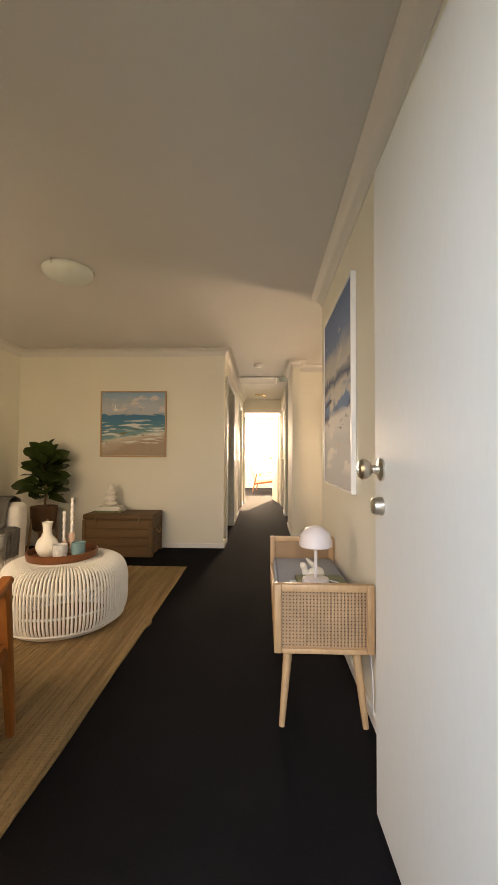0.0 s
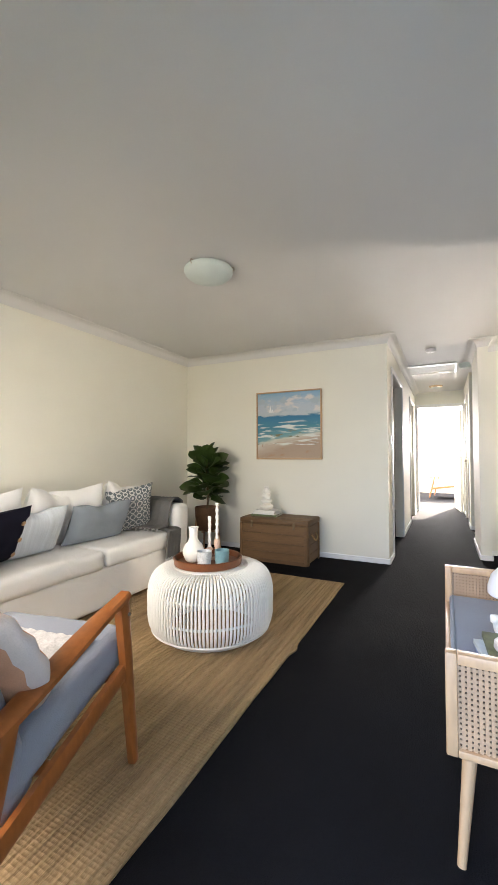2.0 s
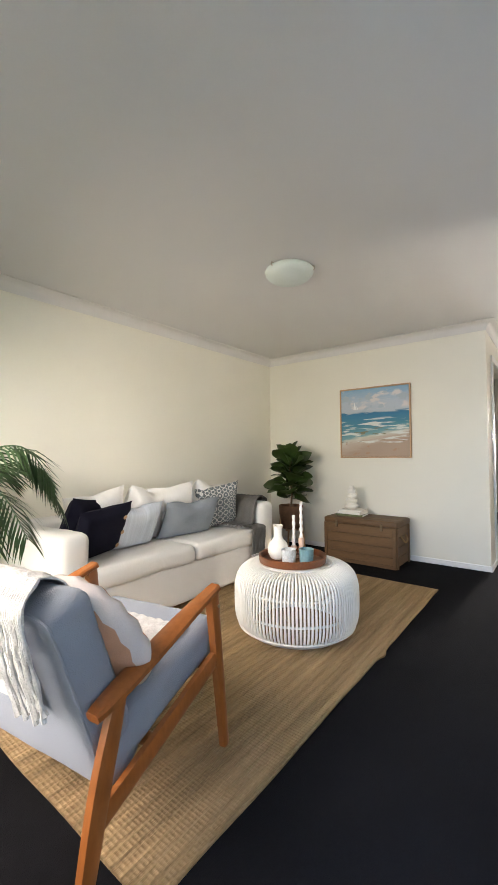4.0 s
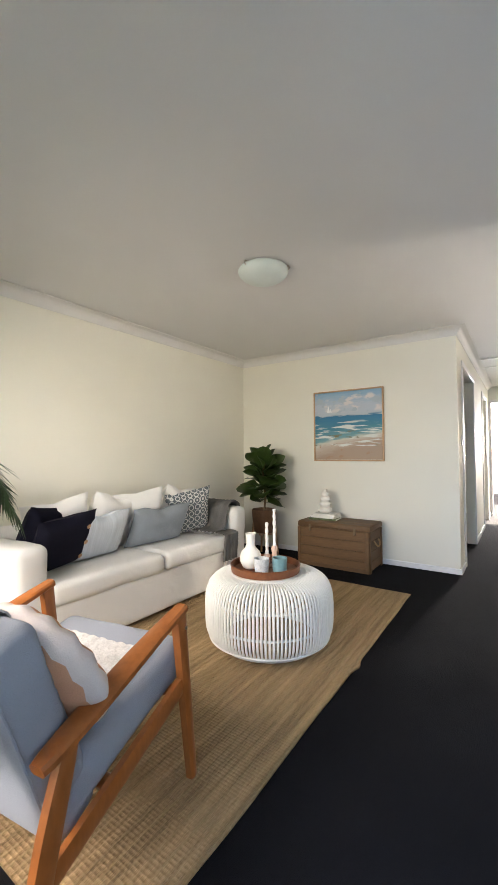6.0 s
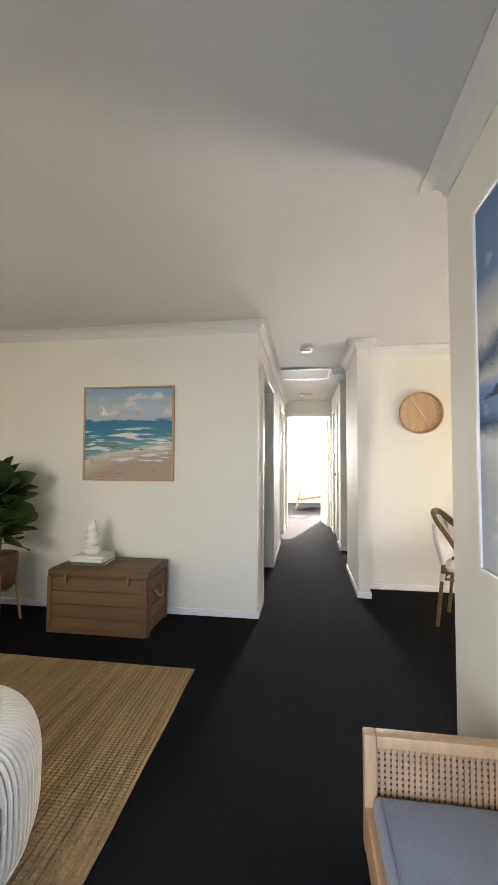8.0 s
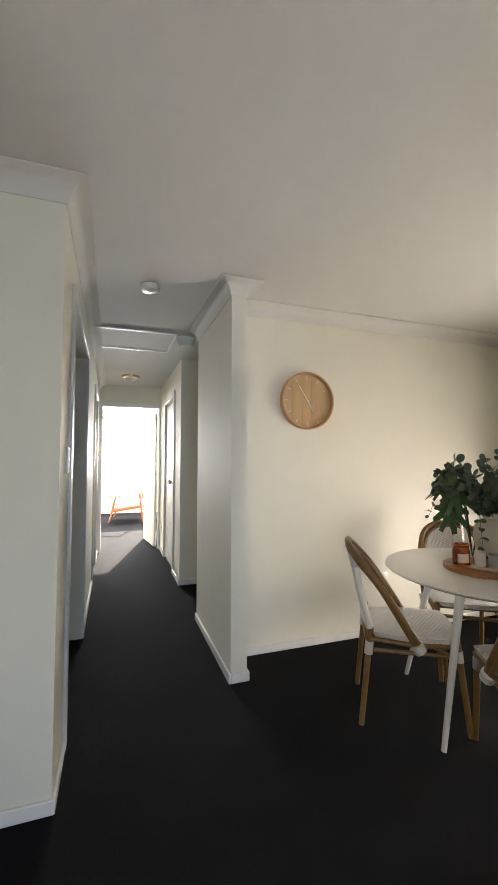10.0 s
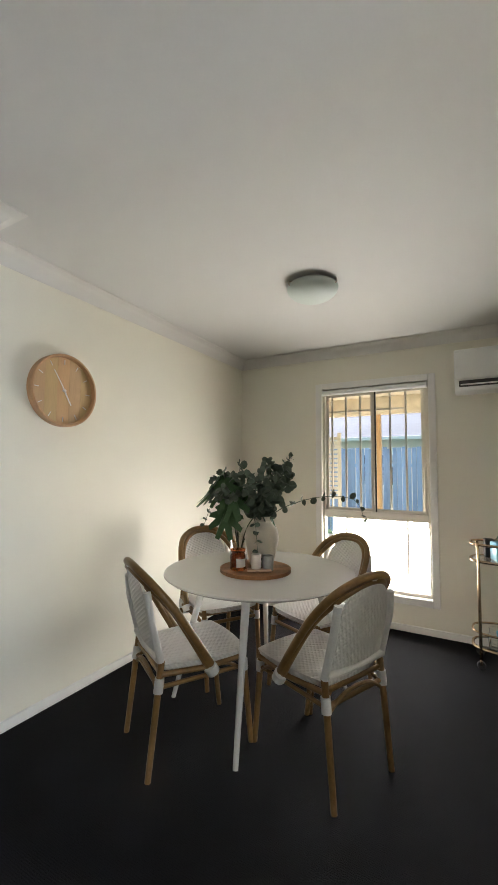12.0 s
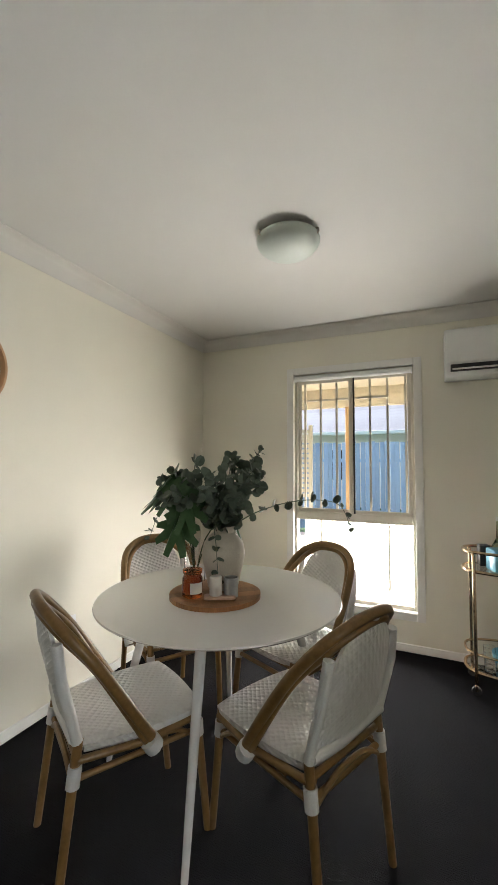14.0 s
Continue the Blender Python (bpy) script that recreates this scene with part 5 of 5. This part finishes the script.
for i in range(7):
    r = 0.195
    x0, x1 = -r + i * 2 * r / 7, -r + (i + 1) * 2 * r / 7 - 0.0008
    bm = bmesh.new()
    xs = [x0 + (x1 - x0) * k / 8 for k in range(9)]
    outl = [(x, math.sqrt(max(0.0001, r * r - x * x))) for x in xs]
    f = bm.faces.new([bm.verts.new((x, h, 0)) for x, h in outl] + [bm.verts.new((x, -h, 0)) for x, h in reversed(outl)])
    e = bmesh.ops.extrude_face_region(bm, geom=[f])
    bmesh.ops.translate(bm, verts=[q for q in e["geom"] if isinstance(q, bmesh.types.BMVert)], vec=(0, 0, 0.018))
    part("stave", bm, ACACIA, SVT, "", pose(0, 0, 0, 0, 0, 40))
ZB = TZ + 0.0195
VS = thing("eucalyptus_vase", "cream stone vase of eucalyptus on the board", "vase", pose(1.582, 5.462, ZB))
part("vase", lathem([(0.055, 0), (0.066, 0.006), (0.088, 0.10), (0.096, 0.155), (0.088, 0.20), (0.062, 0.232), (0.046, 0.245), (0.045, 0.262), (0.050, 0.272), (0.040, 0.272), (0.036, 0.24)], 40), STONE, VS)
random.seed(11)


def disc_leaf(bm, p, d, r):
    """A round eucalyptus leaf at p, its blade along d."""
    d = d.normalized()
    s = d.cross(Vector((random.uniform(-1, 1), random.uniform(-1, 1), random.uniform(-0.3, 1)))).normalized()
    n = s.cross(d)
    c = bm.verts.new(p + d * r)
    rim_ = [bm.verts.new(p + d * r * (1 - math.cos(a) * (1.05 if k else 1.0)) + s * math.sin(a) * r * 0.88 + n * r * 0.18 * abs(math.sin(a))) for k, a in enumerate([2 * math.pi * i / 9 for i in range(9)])]
    for i in range(9):
        bm.faces.new((c, rim_[i], rim_[(i + 1) % 9]))


def sprig(pts, n, r):
    bm = bmesh.new()
    p = curve(pts, 6)
    tube(bm, p, [0.0032 - 0.0022 * i / len(p) for i in range(len(p))], 5)
    for k in range(n):
        t = 0.22 + 0.78 * k / (n - 1)
        i = min(int(t * (len(p) - 1)), len(p) - 2)
        q = p[i].lerp(p[i + 1], t * (len(p) - 1) - i)
        d = (p[i + 1] - p[i]).normalized()
        for s in (-1, 1):
            side = Vector((random.uniform(-1, 1), random.uniform(-1, 1), random.uniform(-0.6, 0.9)))
            side = (side - d * side.dot(d)).normalized()
            disc_leaf(bm, q, side + d * 0.35, r * (1.1 - 0.5 * t) * random.uniform(0.8, 1.2))
    return bm


right, fwd = Vector((0.46, -0.89, 0)), Vector((0.89, 0.46, 0))
for i in range(34):
    a = radians(i * 137.5)
    spread = 0.06 + 0.20 * ((i * 0.618) % 1) ** 0.7
    top = 0.66 - 0.95 * spread + random.uniform(-0.09, 0.09)
    o = Vector((math.cos(a), math.sin(a), 0)) * spread + right * 0.0
    part("eucalyptus_sprig", sprig([(0, 0, 0.20), o * 0.35 + Vector((0, 0, 0.33)), o * 0.95 + Vector((0, 0, 0.27 + (top - 0.27) * 0.8)), o * 1.35 + Vector((0, 0, top))], 10, 0.029), EUCL, VS)
part("eucalyptus_sprig", sprig([(0, 0, 0.24), right * 0.14 + Vector((0, 0, 0.33)), right * 0.34 + Vector((0, 0, 0.385)), right * 0.52 + Vector((0, 0, 0.37)), right * 0.58 + Vector((0, 0, 0.26))], 12, 0.024), EUCL, VS)
part("eucalyptus_sprig", sprig([(0, 0, 0.26), right * -0.04 - fwd * 0.07 + Vector((0, 0, 0.30)), right * -0.03 - fwd * 0.115 + Vector((0, 0, 0.20)), right * -0.02 - fwd * 0.11 + Vector((0, 0, 0.06))], 8, 0.021), EUCL, VS)
part("eucalyptus_sprig", sprig([(0, 0, 0.24), right * -0.14 + Vector((0, 0, 0.40)), right * -0.26 + Vector((0, 0, 0.38)), right * -0.33 + Vector((0, 0, 0.22))], 10, 0.024), EUCL, VS)
MV = thing("monstera_vase", "clear glass vase of monstera leaves on the table", "vase", pose(1.63, 5.64, TZ + 0.001))
part("glass_vase", lathem([(0.045, 0), (0.05, 0.004), (0.052, 0.10), (0.060, 0.20), (0.057, 0.20), (0.048, 0.10), (0.045, 0.01), (0.004, 0.008)], 32), GLASS, MV)


def monstera(length):
    bm = bmesh.new()
    n = 28
    c = bm.verts.new((0, 0, 0))
    ringo = []
    for k in range(n + 1):
        a = -math.pi * 0.93 + 2 * math.pi * 0.93 * k / n
        r = length * (0.52 + 0.18 * math.cos(a)) * (0.50 if k % 3 == 2 and 3 < k < 25 else 1.0)
        ringo.append(bm.verts.new((r * math.cos(a) + length * 0.22, r * math.sin(a) * 0.95, -0.10 * length * (abs(math.sin(a)) + math.cos(a) * 0.5))))
    for a, b in zip(ringo, ringo[1:]):
        bm.faces.new((c, a, b))
    return finish("monstera_leaf", bm, MONL)


ml = monstera(0.20)
for ang, lean, zz, out in ((140, 48, 0.55, 0.10), (175, 62, 0.50, 0.15), (200, 70, 0.44, 0.19), (110, 40, 0.46, 0.14), (292, 66, 0.36, 0.17), (318, 80, 0.27, 0.16), (185, 78, 0.34, 0.17)):
    ca, sa = math.cos(radians(ang)), math.sin(radians(ang))
    st = part("stem", tubem(curve([(0, 0, 0.02), (ca * out * 0.3, sa * out * 0.3, zz * 0.6), (ca * out, sa * out, zz)], 5), 0.003, 6), PALML, MV)
    shared("monstera_leaf", ml, st, pose(ca * out, sa * out, zz, 0, 0, ang) @ pose(0, 0, 0, random.uniform(-20, 20), lean, 0))
JR = thing("candle_jar", "amber glass candle jar with a white label", "candle", pose(1.425, 5.525, ZB))
part("jar", lathem([(0.038, 0), (0.042, 0.004), (0.042, 0.075), (0.036, 0.088), (0.036, 0.094), (0.003, 0.093)], 32), AMBER, JR)
part("lid", lathem([(0.037, 0.0945), (0.040, 0.096), (0.041, 0.110), (0.020, 0.115), (0.003, 0.116)], 32), AMBER, JR)
bm = bmesh.new()
aa = [radians(200 + k * 8) for k in range(11)]
for a, b in zip(aa, aa[1:]):
    bm.faces.new([bm.verts.new((0.0428 * math.cos(q), 0.0428 * math.sin(q), z)) for q, z in ((a, 0.018), (b, 0.018), (b, 0.062), (a, 0.062))])
bmesh.ops.remove_doubles(bm, verts=bm.verts, dist=0.0002)
part("label", bm, PAPER, JR, "white paper label")
sd2 = tagged(part("pale_dish", boxm(-0.065, 0.065, -0.03, 0.03, 0, 0.014, bevel=0.010, seg=3), BLUSH, None, "", pose(1.445, 5.405, ZB, 0, 0, -62)), "small pale timber dish on the board", "dish")
turned("pillar_candle", (1.437, 5.42, ZB + 0.015), [(0.024, 0), (0.026, 0.003), (0.026, 0.072), (0.022, 0.076), (0.003, 0.073)], WAX, "short white pillar candle on the dish", "candle", 28)
turned("stone_cup", (1.485, 5.375, ZB), [(0.026, 0), (0.030, 0.003), (0.031, 0.080), (0.027, 0.080), (0.026, 0.02), (0.003, 0.015)], GREYC, "grey stone cup on the board", "cup", 28)

# ---- bistro chairs: local x is forward ----


def bistro_chair(m, label):
    t = thing("bistro_chair", label, "chair", m, "chairs round the table")
    bm = bmesh.new()
    n = 14
    g = [[None] * (n + 1) for _ in range(n + 1)]
    for i in range(n + 1):
        for j in range(n + 1):
            u, v = 2 * i / n - 1, 2 * j / n - 1
            k = 1 - 0.10 * (u * u * v * v)
            g[i][j] = bm.verts.new((0.005 + u * 0.215 * k, v * (0.205 + 0.012 * u) * k, 0.462 - 0.012 * (1 - u * u) * (1 - v * v) - 0.012 * max(abs(u), abs(v)) ** 8))
    for i in range(n):
        for j in range(n):
            bm.faces.new((g[i][j], g[i + 1][j], g[i + 1][j + 1], g[i][j + 1]))
    bmesh.ops.recalc_face_normals(bm, faces=bm.faces)
    bmesh.ops.solidify(bm, geom=bm.faces[:], thickness=0.028)
    part("seat", bm, WEAVEW, t, "white woven seat")
    for off, r, dz in ((0.0, 0.0175, 0), (0.024, 0.0140, -0.022)):
        h = [(0.028 - off * 0.8, 0.222 - off * 0.15, 0.395), (-0.066 - off * 0.4, 0.223 - off * 0.4, 0.543 + dz * 0.3), (-0.165, 0.212 - off * 0.7, 0.69 + dz * 0.6), (-0.250, 0.175 - off, 0.795 + dz), (-0.296, 0.095 - off * 0.6, 0.848 + dz), (-0.306, 0, 0.861 + dz)]
        full = h + [(x, -y, z) for x, y, z in reversed(h[:-1])]
        part("back_hoop", tubem(curve(full, 6), r, 12), BAMBOO, t)
    # woven back panel between the rear posts
    bm = bmesh.new()
    rows = []
    for i in range(21):
        k = i / 20
        z = 0.475 + 0.372 * k
        w = 0.166 * (1.0 if k < 0.40 else math.sqrt(max(0.05, 1 - ((k - 0.40) / 0.62) ** 2)))
        x = -0.212 - 0.090 * k
        rows.append([bm.verts.new((x - 0.018 * (1 - (2 * j / 10 - 1) ** 2), w * (2 * j / 10 - 1), z)) for j in range(11)])
    for a, b in zip(rows, rows[1:]):
        for j in range(10):
            bm.faces.new((a[j], a[j + 1], b[j + 1], b[j]))
    bmesh.ops.recalc_face_normals(bm, faces=bm.faces)
    bmesh.ops.solidify(bm, geom=bm.faces[:], thickness=0.012)
    part("back_panel", bm, WEAVEW, t, "white woven back")
    part("crossed_brace", tubem(curve([(-0.214, -0.175, 0.335), (-0.222, -0.07, 0.392), (-0.222, 0.07, 0.392), (-0.214, 0.175, 0.335)], 5), 0.009, 8), BAMBOO, t)
    part("panel_roll", tubem([(-0.218, -0.18, 0.482), (-0.228, 0, 0.482), (-0.218, 0.18, 0.482)], 0.016, 10), WRAP, t)
    for s in (-1, 1):
        part("post_wrap", tubem([(-0.208, s * 0.182, 0.47), (-0.258, s * 0.182, 0.66), (-0.272, s * 0.172, 0.765)], 0.0165, 12), WRAP, t)
        rl = part("rear_leg", tubem([(-0.255, s * 0.185, 0), (-0.205, s * 0.180, 0.475)], [0.013, 0.0155], 12), BAMBOO, t)
        part("binding", tubem([(-0.2178, s * 0.1815, 0.345), (-0.2115, s * 0.1809, 0.405)], 0.0205, 12), WRAP, rl)
        fleg = part("front_leg", tubem([(0.245, s * 0.175, 0), (0.190, s * 0.180, 0.445)], [0.013, 0.0155], 12), BAMBOO, t)
        part("binding", tubem([(0.2005, s * 0.1795, 0.345), (0.196, s * 0.1797, 0.395)], 0.0195, 12), WRAP, fleg)
        part("binding", tubem([(0.022, s * 0.221, 0.392), (0.000, s * 0.2235, 0.424)], 0.030, 12), WRAP, t)
        part("seat_rail", tubem([(-0.205, s * 0.185, 0.418), (0.0, s * 0.212, 0.415), (0.192, s * 0.190, 0.418)], 0.012, 10), BAMBOO, t)
        part("stretcher", tubem([(-0.213, s * 0.181, 0.365), (0.197, s * 0.181, 0.365)], 0.010, 10), BAMBOO, t)
        part("brace", tubem(curve([(-0.215, s * 0.18, 0.345), (-0.19, s * 0.13, 0.40), (-0.195, s * 0.05, 0.425)], 4), 0.008, 8), BAMBOO, t)
        part("brace", tubem(curve([(0.203, s * 0.18, 0.335), (0.12, s * 0.195, 0.395), (0.05, s * 0.205, 0.412)], 4), 0.008, 8), BAMBOO, t)
    for x, z in ((-0.207, 0.42), (0.193, 0.42), (-0.213, 0.365), (0.198, 0.365)):
        part("cross_stretcher", tubem([(x, -0.18, z), (x, 0.18, z)], 0.011, 10), BAMBOO, t)
    return t


bc = bistro_chair(pose(1.170, 5.640, 0, 0, 0, -31), "bamboo bistro chair with white woven seat and back")
for x, y, a in ((1.360, 5.055, 0 + 66), (1.815, 5.90, 237), (1.93, 5.25, 155)):
    copy_thing(bc, pose(x, y, 0, 0, 0, a))

# ---- drinks trolley ----
TRL = thing("drinks_trolley", "champagne metal drinks trolley with glass shelves", "trolley", pose(2.76, 4.03, 0))
LY, LX = 0.40, 0.155


def oval(z, r, name="rail"):
    pts = []
    for k in range(48):
        a = 2 * math.pi * k / 48
        c, s = math.cos(a), math.sin(a)
        pts.append((LX * (abs(c) ** 0.7) * (1 if c > 0 else -1), LY * (abs(s) ** 0.6) * (1 if s > 0 else -1), z))
    return part(name, tubem(pts, r, 8, closed=True), GOLD, TRL)


def oval_plate(z, th):
    bm = bmesh.new()
    f = bm.faces.new([bm.verts.new((0.97 * LX * (abs(math.cos(a)) ** 0.7) * (1 if math.cos(a) > 0 else -1), 0.97 * LY * (abs(math.sin(a)) ** 0.6) * (1 if math.sin(a) > 0 else -1), z)) for a in [2 * math.pi * k / 48 for k in range(48)]])
    e = bmesh.ops.extrude_face_region(bm, geom=[f])
    bmesh.ops.translate(bm, verts=[q for q in e["geom"] if isinstance(q, bmesh.types.BMVert)], vec=(0, 0, th))
    p = part("shelf", bm, GLASS, TRL, "clear glass shelf")
    return p


for z, r in ((0.800, 0.009), (0.690, 0.010), (0.225, 0.007), (0.125, 0.010)):
    oval(z, r)
oval_plate(0.691, 0.006), oval_plate(0.126, 0.006)
for sx in (-1, 1):
    for sy in (-1, 1):
        p = part("post", tubem([(sx * 0.118, sy * 0.355, 0.055), (sx * 0.118, sy * 0.355, 0.775), (sx * 0.112, sy * 0.362, 0.80)], 0.0095, 12), GOLD, TRL)
        wb = lathem([(0.006, -0.009), (0.024, -0.009), (0.026, 0), (0.024, 0.009), (0.006, 0.009)], 20)
        wb.transform(Matrix.Rotation(radians(90), 4, "Y"))
        part("wheel", wb, BLACK, p, "", pose(sx * 0.118, sy * 0.355, 0.026))
        part("caster_fork", boxm(-0.013, 0.013, -0.008, 0.008, 0.024, 0.058, bevel=0.002, seg=1), GOLD, p, "", pose(sx * 0.118, sy * 0.355, 0))


def bottle(at, h, r, material, label, neck=0.3, cap_mat=None, band=None):
    t = thing("bottle", label, "bottle", pose(*at), "bottles on the trolley")
    part("body", lathem([(r * 0.9, 0), (r, 0.006), (r, h * (0.92 - neck)), (r * 0.75, h * (0.98 - neck)), (r * 0.32, h * (1.10 - neck)), (r * 0.28, h), (0.003, h)], 24), material, t)
    if cap_mat:
        part("cap", lathem([(r * 0.31, h * 0.93), (r * 0.32, h * 1.01), (0.003, h * 1.015)], 16), cap_mat, t)
    if band:
        part("label", lathem([(r * 1.015, h * 0.15), (r * 1.015, h * 0.45)], 24, cap=False), band, t)
    return t


zt, zl = 0.698, 0.133
bottle((2.755, 4.24, zt), 0.30, 0.042, OLIVEG, "slim pale glass bottle with a white stopper", 0.5, WPLAST)
bottle((2.80, 4.11, zt), 0.33, 0.042, REDL, "red labelled spirit bottle", 0.35, REDL, REDL)
bottle((2.72, 4.03, zt), 0.28, 0.04, OLIVEG, "clear spirit bottle with a plum label", 0.3, BLACK, PURPLE)
tagged(part("blue_glass_jar", boxm(-0.055, 0.055, -0.055, 0.055, 0, 0.125, bevel=0.010), BLUEG, None, "", pose(2.70, 4.245, zt, 0, 0, 20)), "square blue glass jar on the trolley", "jar")
tagged(part("black_tin", boxm(-0.03, 0.03, -0.03, 0.03, 0, 0.125, bevel=0.004), BLACK, None, "", pose(2.81, 4.315, zt, 0, 0, 10)), "small black lidded tin on the trolley", "tin")
bottle((2.80, 4.10, zl), 0.27, 0.036, GREENG, "green glass bottle on the lower shelf", 0.35, REDL, PAPER)
bottle((2.76, 3.98, zl), 0.26, 0.04, OLIVEG, "dark labelled bottle on the lower shelf", 0.3, BLACK, PURPLE)
turned("glass_bowl", (2.745, 4.20, zl), [(0.03, 0), (0.05, 0.004), (0.088, 0.05), (0.094, 0.085), (0.090, 0.085), (0.083, 0.05), (0.045, 0.010), (0.003, 0.008)], BLUEG, "blue tinted glass bowl on the lower shelf", "bowl")
for x, y in ((2.68, 4.31), (2.80, 4.30), (2.85, 4.20)):
    tagged(turned("drinking_glass", (x, y, zl), [(0.026, 0), (0.028, 0.003), (0.034, 0.09), (0.032, 0.09), (0.025, 0.008), (0.003, 0.006)], GLASS, "clear drinking glass on the lower shelf", "glass", 24), group="glasses on the trolley")

# ---- lounge chair in the far room ----
FC = thing("lounge_chair", "teak lounge chair with white cushions in the far room", "armchair", pose(0.03, 13.15, 0, 0, 0, -8))
TEAKO = mat("orange_teak", (0.50, 0.16, 0.05), 0.35, vary=0.2, scale=9, grain=70, bump=0.06)
for s in (-1, 1):
    x = s * 0.36
    part("armrest", tubem([(-0.34, x, 0.54), (0.30, x, 0.62)], 0.024, 8, flat=0.6), TEAKO, FC)
    part("front_leg", tubem([(0.33, x, 0), (0.26, x, 0.61)], [0.016, 0.023], 8), TEAKO, FC)
    part("rear_leg", tubem([(-0.36, x, 0), (-0.22, x, 0.56)], [0.016, 0.023], 8), TEAKO, FC)
    part("side_rail", tubem([(-0.30, x, 0.24), (0.29, x, 0.33)], 0.026, 8), TEAKO, FC)
for x, z in ((0.29, 0.32), (-0.29, 0.24)):
    part("cross_rail", tubem([(x, -0.35, z), (x, 0.35, z)], 0.024, 8), TEAKO, FC)
part("seat_cushion", soft_box(-0.27, 0.31, -0.31, 0.31, 0.0, 0.11, 0.03, 0.006, 6, 4), WHITEF, FC, "", pose(0, 0, 0.30, 0, -7, 0))
part("back_cushion", soft_box(-0.06, 0.06, -0.31, 0.31, 0.0, 0.52, 0.03, 0.006, 6, 5), WHITEF, FC, "", pose(-0.25, 0, 0.32, 0, -24, 0))
